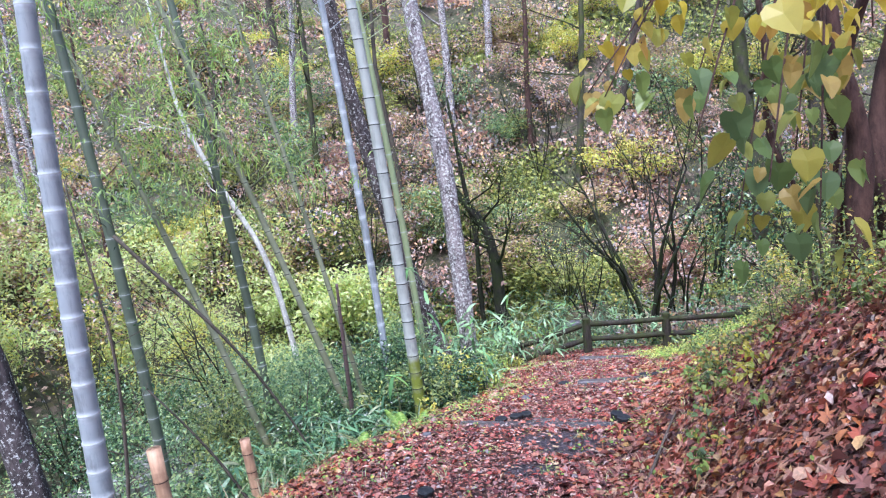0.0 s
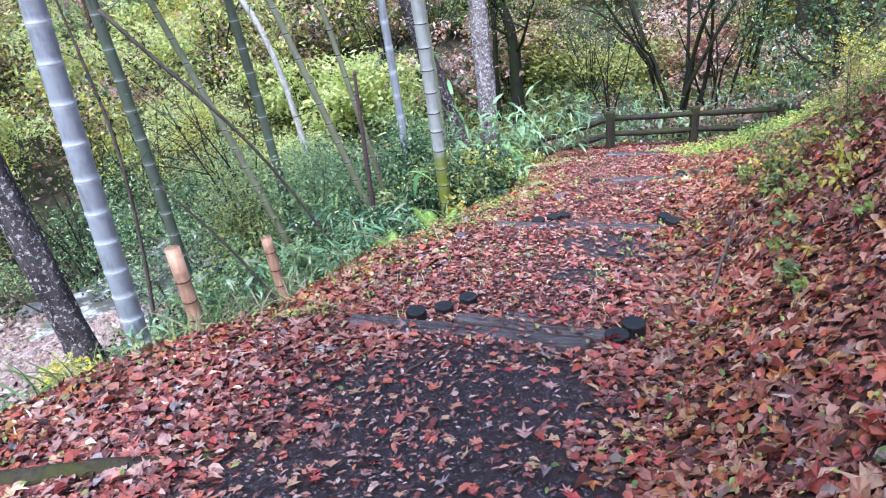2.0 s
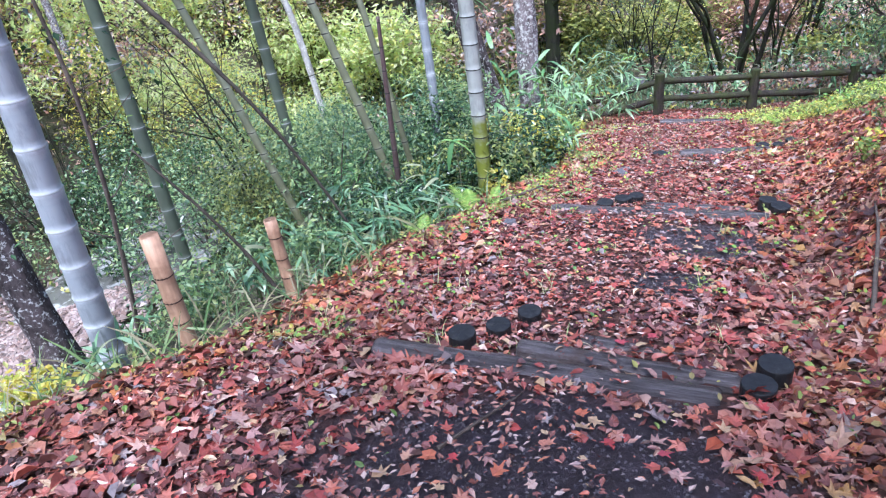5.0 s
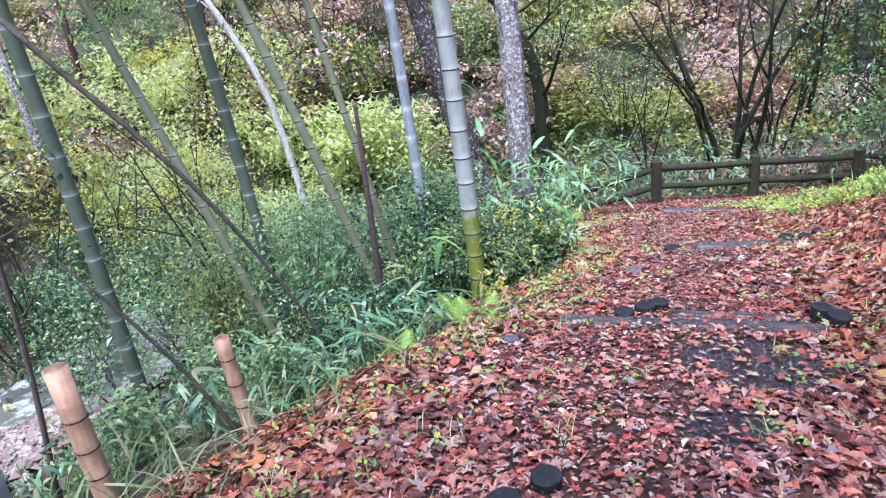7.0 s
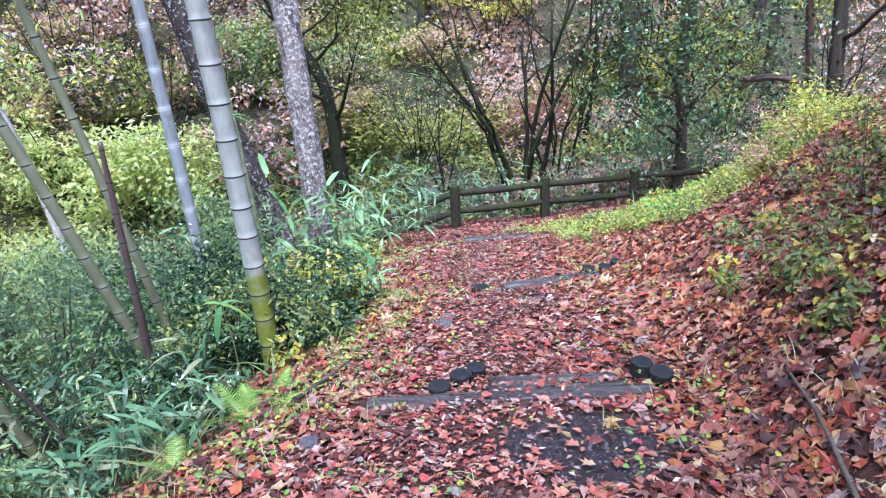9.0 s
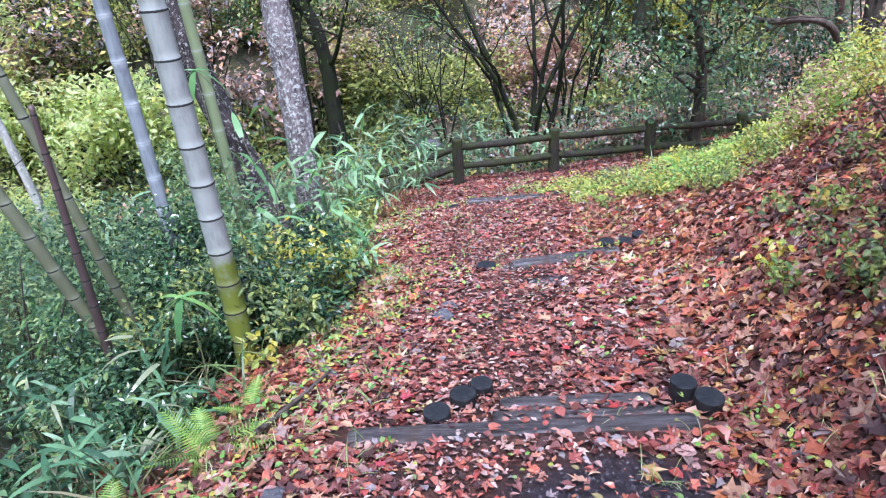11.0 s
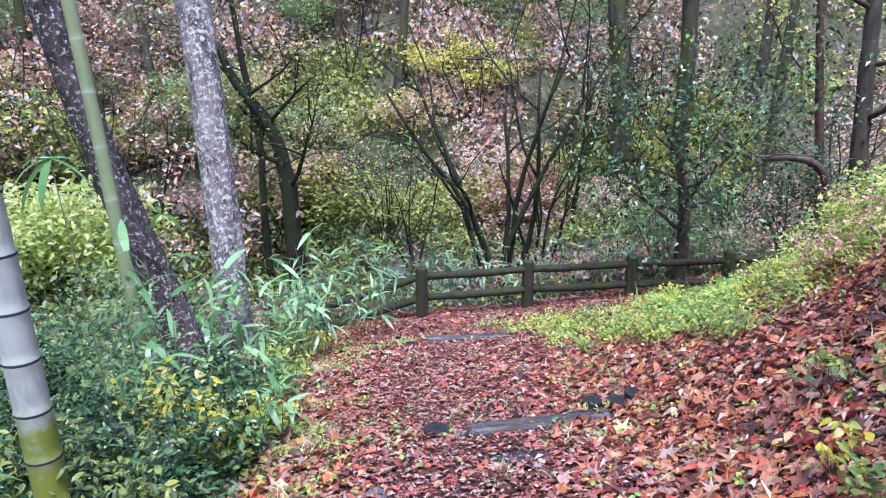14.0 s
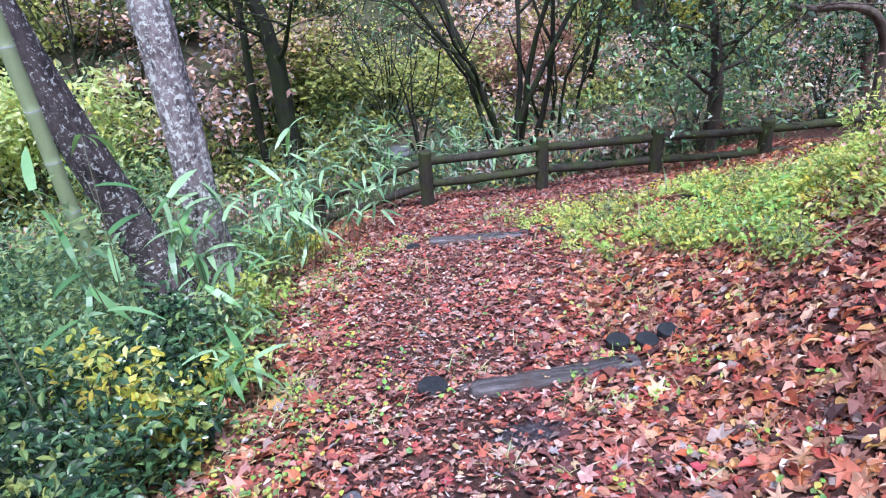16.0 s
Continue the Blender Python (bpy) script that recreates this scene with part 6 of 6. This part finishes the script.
def build_litter():
    def keep(x, y):
        left, right = edge(y) - x, x - toe(y)
        k = np.clip(1.0 - left / 0.9 + 0.3 * roll_of_ground(x * 1.5, y * 1.5, 10), 0, 1) * np.clip(1.25 - right / 5, 0.1, 1) * (1 - 0.92 * bare_soil(x, y))
        trod = np.exp(-((x - 0.5 * (edge(y) + toe(y)) - 0.25) / 0.45) ** 2)
        hump = np.clip(1 - ((x - 4.2) / 1.5) ** 2 - ((y - 11.2) / 1.3) ** 2, 0, 1)
        return k * (1 - 0.25 * trod) * (1 - 0.7 * hump) * np.clip((12 - x) / 3, 0, 1)
    def clear(x, y):
        k = np.ones_like(x)
        for a, b, r in LAID:
            a, b = np.array(a[:2]), np.array(b[:2])
            f = np.clip(((x - a[0]) * (b - a)[0] + (y - a[1]) * (b - a)[1]) / ((b - a) @ (b - a)), 0, 1)
            d = np.hypot(x - a[0] - f * (b - a)[0], y - a[1] - f * (b - a)[1])
            k = np.where(d < r * 1.25, np.minimum(k, 0.06 if r >= 0.058 else 0.2), k)
        return k
    x, y = strewn(330000, -3.4, 7.6, -2.6, 14.9, lambda x, y: keep(x, y) * clear(x, y))
    P, B = lie(x, y)
    n = len(x)
    P = P + B[:, :, 2] * (0.004 + 0.022 * RNG.random(n) ** 1.3)[:, None]
    R = B @ turns(RNG.uniform(0, 6.3, n), RNG.normal(0, 0.22, n), RNG.normal(0, 0.25, n))
    mid = np.exp(-((x - 0.5 * (np.maximum(edge(y), toe(y) - 2.4) + toe(y))) / 0.5) ** 2)
    size = np.minimum(0.050 * np.exp(RNG.normal(0, 0.34, n)), 0.095) * (1 - 0.35 * mid * (y > 4))
    star = RNG.random(n) < 0.45
    bank = (x > toe(y) - 0.15 + 0.2 * RNG.normal(size=n)) | (x < edge(y) + 0.3 + 0.2 * RNG.normal(size=n))
    size = np.where(bank, size * 0.98, size * 0.92)
    logs = []
    for a, b, r in LAID:
        m = int(70 * np.linalg.norm(np.subtract(b, a)) * (0.16 if r >= 0.058 else 0.5))
        f = RNG.random(m)[:, None]
        logs.append(np.array(a) * (1 - f) + np.array(b) * f + RNG.normal(size=(m, 3)) * (0, r * 0.55, 0) + (0, 0, r * 0.95))
    L = np.concatenate(logs)
    RL = turns(RNG.uniform(0, 6.3, len(L)), RNG.normal(0, 0.3, len(L)), RNG.normal(0, 0.3, len(L)))
    path = ~bank
    none = np.zeros(len(L), bool)
    stuff("fallen_leaves", shed(P[path], R[path], size[path], star[path]) + shed(L, RL, 0.05 * RNG.uniform(0.5, 1.3, len(L)), none), M_LITTER, "wet red and brown fallen leaves covering the path", "fallen leaves")
    stuff("bank_leaves", shed(P[bank], R[bank], size[bank], star[bank]), M_LITTER_BANK, "damp dark red and orange fallen leaves on the bank", "fallen leaves")
    # small green weeds pushing through
    x, y = strewn(60000, -3.4, 6.0, 2.0, 14.0, lambda x, y: 0.6 * np.exp(-((edge(y) - x + 0.06 * (y > 7)) / 0.42) ** 2) * np.clip(0.6 + roll_of_ground(x * 2, y * 2, 11), 0, 1) + 0.20 * (x > toe(y) - 0.2) * (roll_of_ground(x * 2, y * 2, 9, 17) > 0.3) + 0.10 * (x > edge(y)) * (roll_of_ground(x * 3, y * 3, 9, 17) > 0.75))
    P, B = lie(x, y)
    n = len(x)
    P[:, 2] += RNG.random(n) * 0.08
    R = turns(RNG.uniform(0, 6.3, n), RNG.normal(0.2, 0.45, n), RNG.normal(0, 0.4, n))
    stuff("path_edge_weeds", [stamp(oval(0.5), P, R, 0.033 * RNG.uniform(0.5, 1.4, n))], M_WEED, "small light green weeds along the path edge", "weeds")
    # grass on the slope below the edge and past the fence
    x, y = strewn(30000, -5.0, 9.0, 2.5, 17.5, lambda x, y: np.clip((edge(y) - x) / 0.4, 0, 1) * np.exp(-np.maximum(edge(y) - x - 0.8, 0) / 2.0) * 0.8 + 0.5 * (y > 14.7) + 0.05 * ((x > toe(y)) & (y > 8)))
    P, B = lie(x, y)
    n = len(x)
    R = turns(RNG.uniform(0, 6.3, n), RNG.normal(0.95, 0.3, n), RNG.normal(0, 0.3, n))
    stuff("slope_grass", [stamp(blade(0.045, 0.5, 3), P, R, 0.30 * RNG.uniform(0.4, 1.4, n))], M_GRASS, "long arching grass on the slope", "grass")


def build_path_herbs():
    """Pale grass tufts and small round-leaved seedlings between the leaves."""
    def where(n):
        y = RNG.uniform(4.2, 13.6, n)
        side = RNG.random(n)
        lo, hi = np.maximum(edge(y), toe(y) - 2.4), toe(y)
        x = np.where(side < 0.5, lo + np.abs(RNG.normal(0, 0.26, n)), np.where(side < 0.72, RNG.uniform(0, 1, n) * (hi - lo) + lo, hi + np.abs(RNG.normal(0, 0.9, n)) - 0.25))
        return x, y
    x, y = where(360)
    k = RNG.integers(5, 18, len(x))
    X, Y = np.repeat(x, k) + RNG.normal(0, 0.035, k.sum()), np.repeat(y, k) + RNG.normal(0, 0.035, k.sum())
    P, B = lie(X, Y)
    n = len(X)
    R = turns(RNG.uniform(0, 6.3, n), RNG.normal(0.9, 0.35, n), RNG.normal(0, 0.3, n))
    stuff("path_grass", [stamp(blade(0.045, 0.6, 3), P, R, 0.075 * RNG.uniform(0.5, 1.7, n))], M_PALE_GRASS, "thin pale green grass tufts between fallen leaves", "grass")
    x, y = where(300)
    yy = RNG.uniform(6.5, 12.5, 170)
    x, y = np.r_[x, edge(yy) + np.abs(RNG.normal(0, 0.40, 170))], np.r_[y, yy]
    k = RNG.integers(4, 11, len(x))
    X, Y = np.repeat(x, k) + RNG.normal(0, 0.03, k.sum()), np.repeat(y, k) + RNG.normal(0, 0.03, k.sum())
    P, B = lie(X, Y)
    n = len(X)
    P[:, 2] += RNG.uniform(0.01, 0.06, n)
    R = turns(RNG.uniform(0, 6.3, n), RNG.normal(0.1, 0.35, n), RNG.normal(0, 0.35, n))
    stuff("path_seedlings", [stamp(oval(0.75, 0.1), P, R, 0.021 * RNG.uniform(0.5, 1.6, n))], M_SEEDLING, "small bright green seedlings among the leaves", "weeds")


build_path_herbs()


def build_grit():
    """Crumbs of gravel and leaf scraps on the trodden earth."""
    x, y = strewn(60000, -1.6, 2.0, 0.8, 8.4, lambda x, y: bare_soil(x, y))
    P, B = lie(x, y)
    n = len(x)
    t = (np.array([(1, 0, 0), (-0.5, 0.85, 0), (-0.5, -0.85, 0), (0, 0, 0.8)]), np.array([(0, 1, 3), (1, 2, 3), (2, 0, 3)]))
    R = B @ turns(RNG.uniform(0, 6.3, n), RNG.normal(0, 0.3, n), RNG.normal(0, 0.3, n))
    stuff("path_gravel", [stamp(t, P - (0, 0, 0.001), R, 0.007 * RNG.uniform(0.4, 1.6, n))], M_GRIT, "dark grit and crumbs on the bare path soil", "gravel")
    x, y = strewn(3200, -1.6, 2.0, 0.8, 8.4, lambda x, y: bare_soil(x, y) * 0.8)
    P, B = lie(x, y)
    n = len(x)
    R = B @ turns(RNG.uniform(0, 6.3, n), RNG.normal(0, 0.25, n), RNG.normal(0, 0.25, n))
    xs, ys = strewn(42000, -1.4, 3.4, 1.5, 13.5, lambda x, y: np.exp(-((x - 0.5 * (np.maximum(edge(y), toe(y) - 2.4) + toe(y))) / 0.5) ** 2))
    P2, B2 = lie(xs, ys)
    R2 = B2 @ turns(RNG.uniform(0, 6.3, len(xs)), RNG.normal(0, 0.2, len(xs)), RNG.normal(0, 0.2, len(xs)))
    P2 = P2 + (0, 0, 0.014) + (0, 0, 0.016) * RNG.random((len(xs), 1))
    stuff("trodden_scraps", [stamp(diamond(0.5), P2, R2, 0.030 * RNG.uniform(0.4, 1.5, len(xs)))], M_SCRAP, "trodden pinkish leaf fragments along the path", "leaf scraps")
    stuff("leaf_scraps", [stamp(diamond(0.35), P + (0, 0, 0.006), R, 0.026 * RNG.uniform(0.4, 1.6, n))], M_LITTER, "small torn scraps of dead leaves on the soil", "leaf scraps")


build_grit()


def star_leaf(x, y, size, mesh):
    ob = part("fallen_leaf", mesh, M_STAR)
    P, B = lie(np.array([x]), np.array([y]))
    m = Matrix(B[0].tolist()) @ Euler((RNG.normal() * 0.12, RNG.normal() * 0.12, RNG.uniform(0, 6.3))).to_matrix()
    ob.matrix_world = Matrix.LocRotScale(P[0] + B[0][:, 2] * 0.03, m.to_quaternion(), (size, size, size))
    return tagged(ob, "pointed red maple leaf lying flat on the path", "leaf", "fallen maple leaves")


build_litter()
SHAPES = [grid_mesh("fallen_leaf", *maple(5, 0.30 + 0.05 * i, 0.08 + 0.05 * i)) for i in range(4)]
for i in range(170):
    y = RNG.uniform(1.8, 8.5) if i < 110 else RNG.uniform(1.9, 3.8)
    x = RNG.uniform(-0.9, 0.75) + np.interp(y, (3, 8.5), (-0.1, 1.4))
    star_leaf(x, y, RNG.uniform(0.045, 0.075), SHAPES[i % 4])
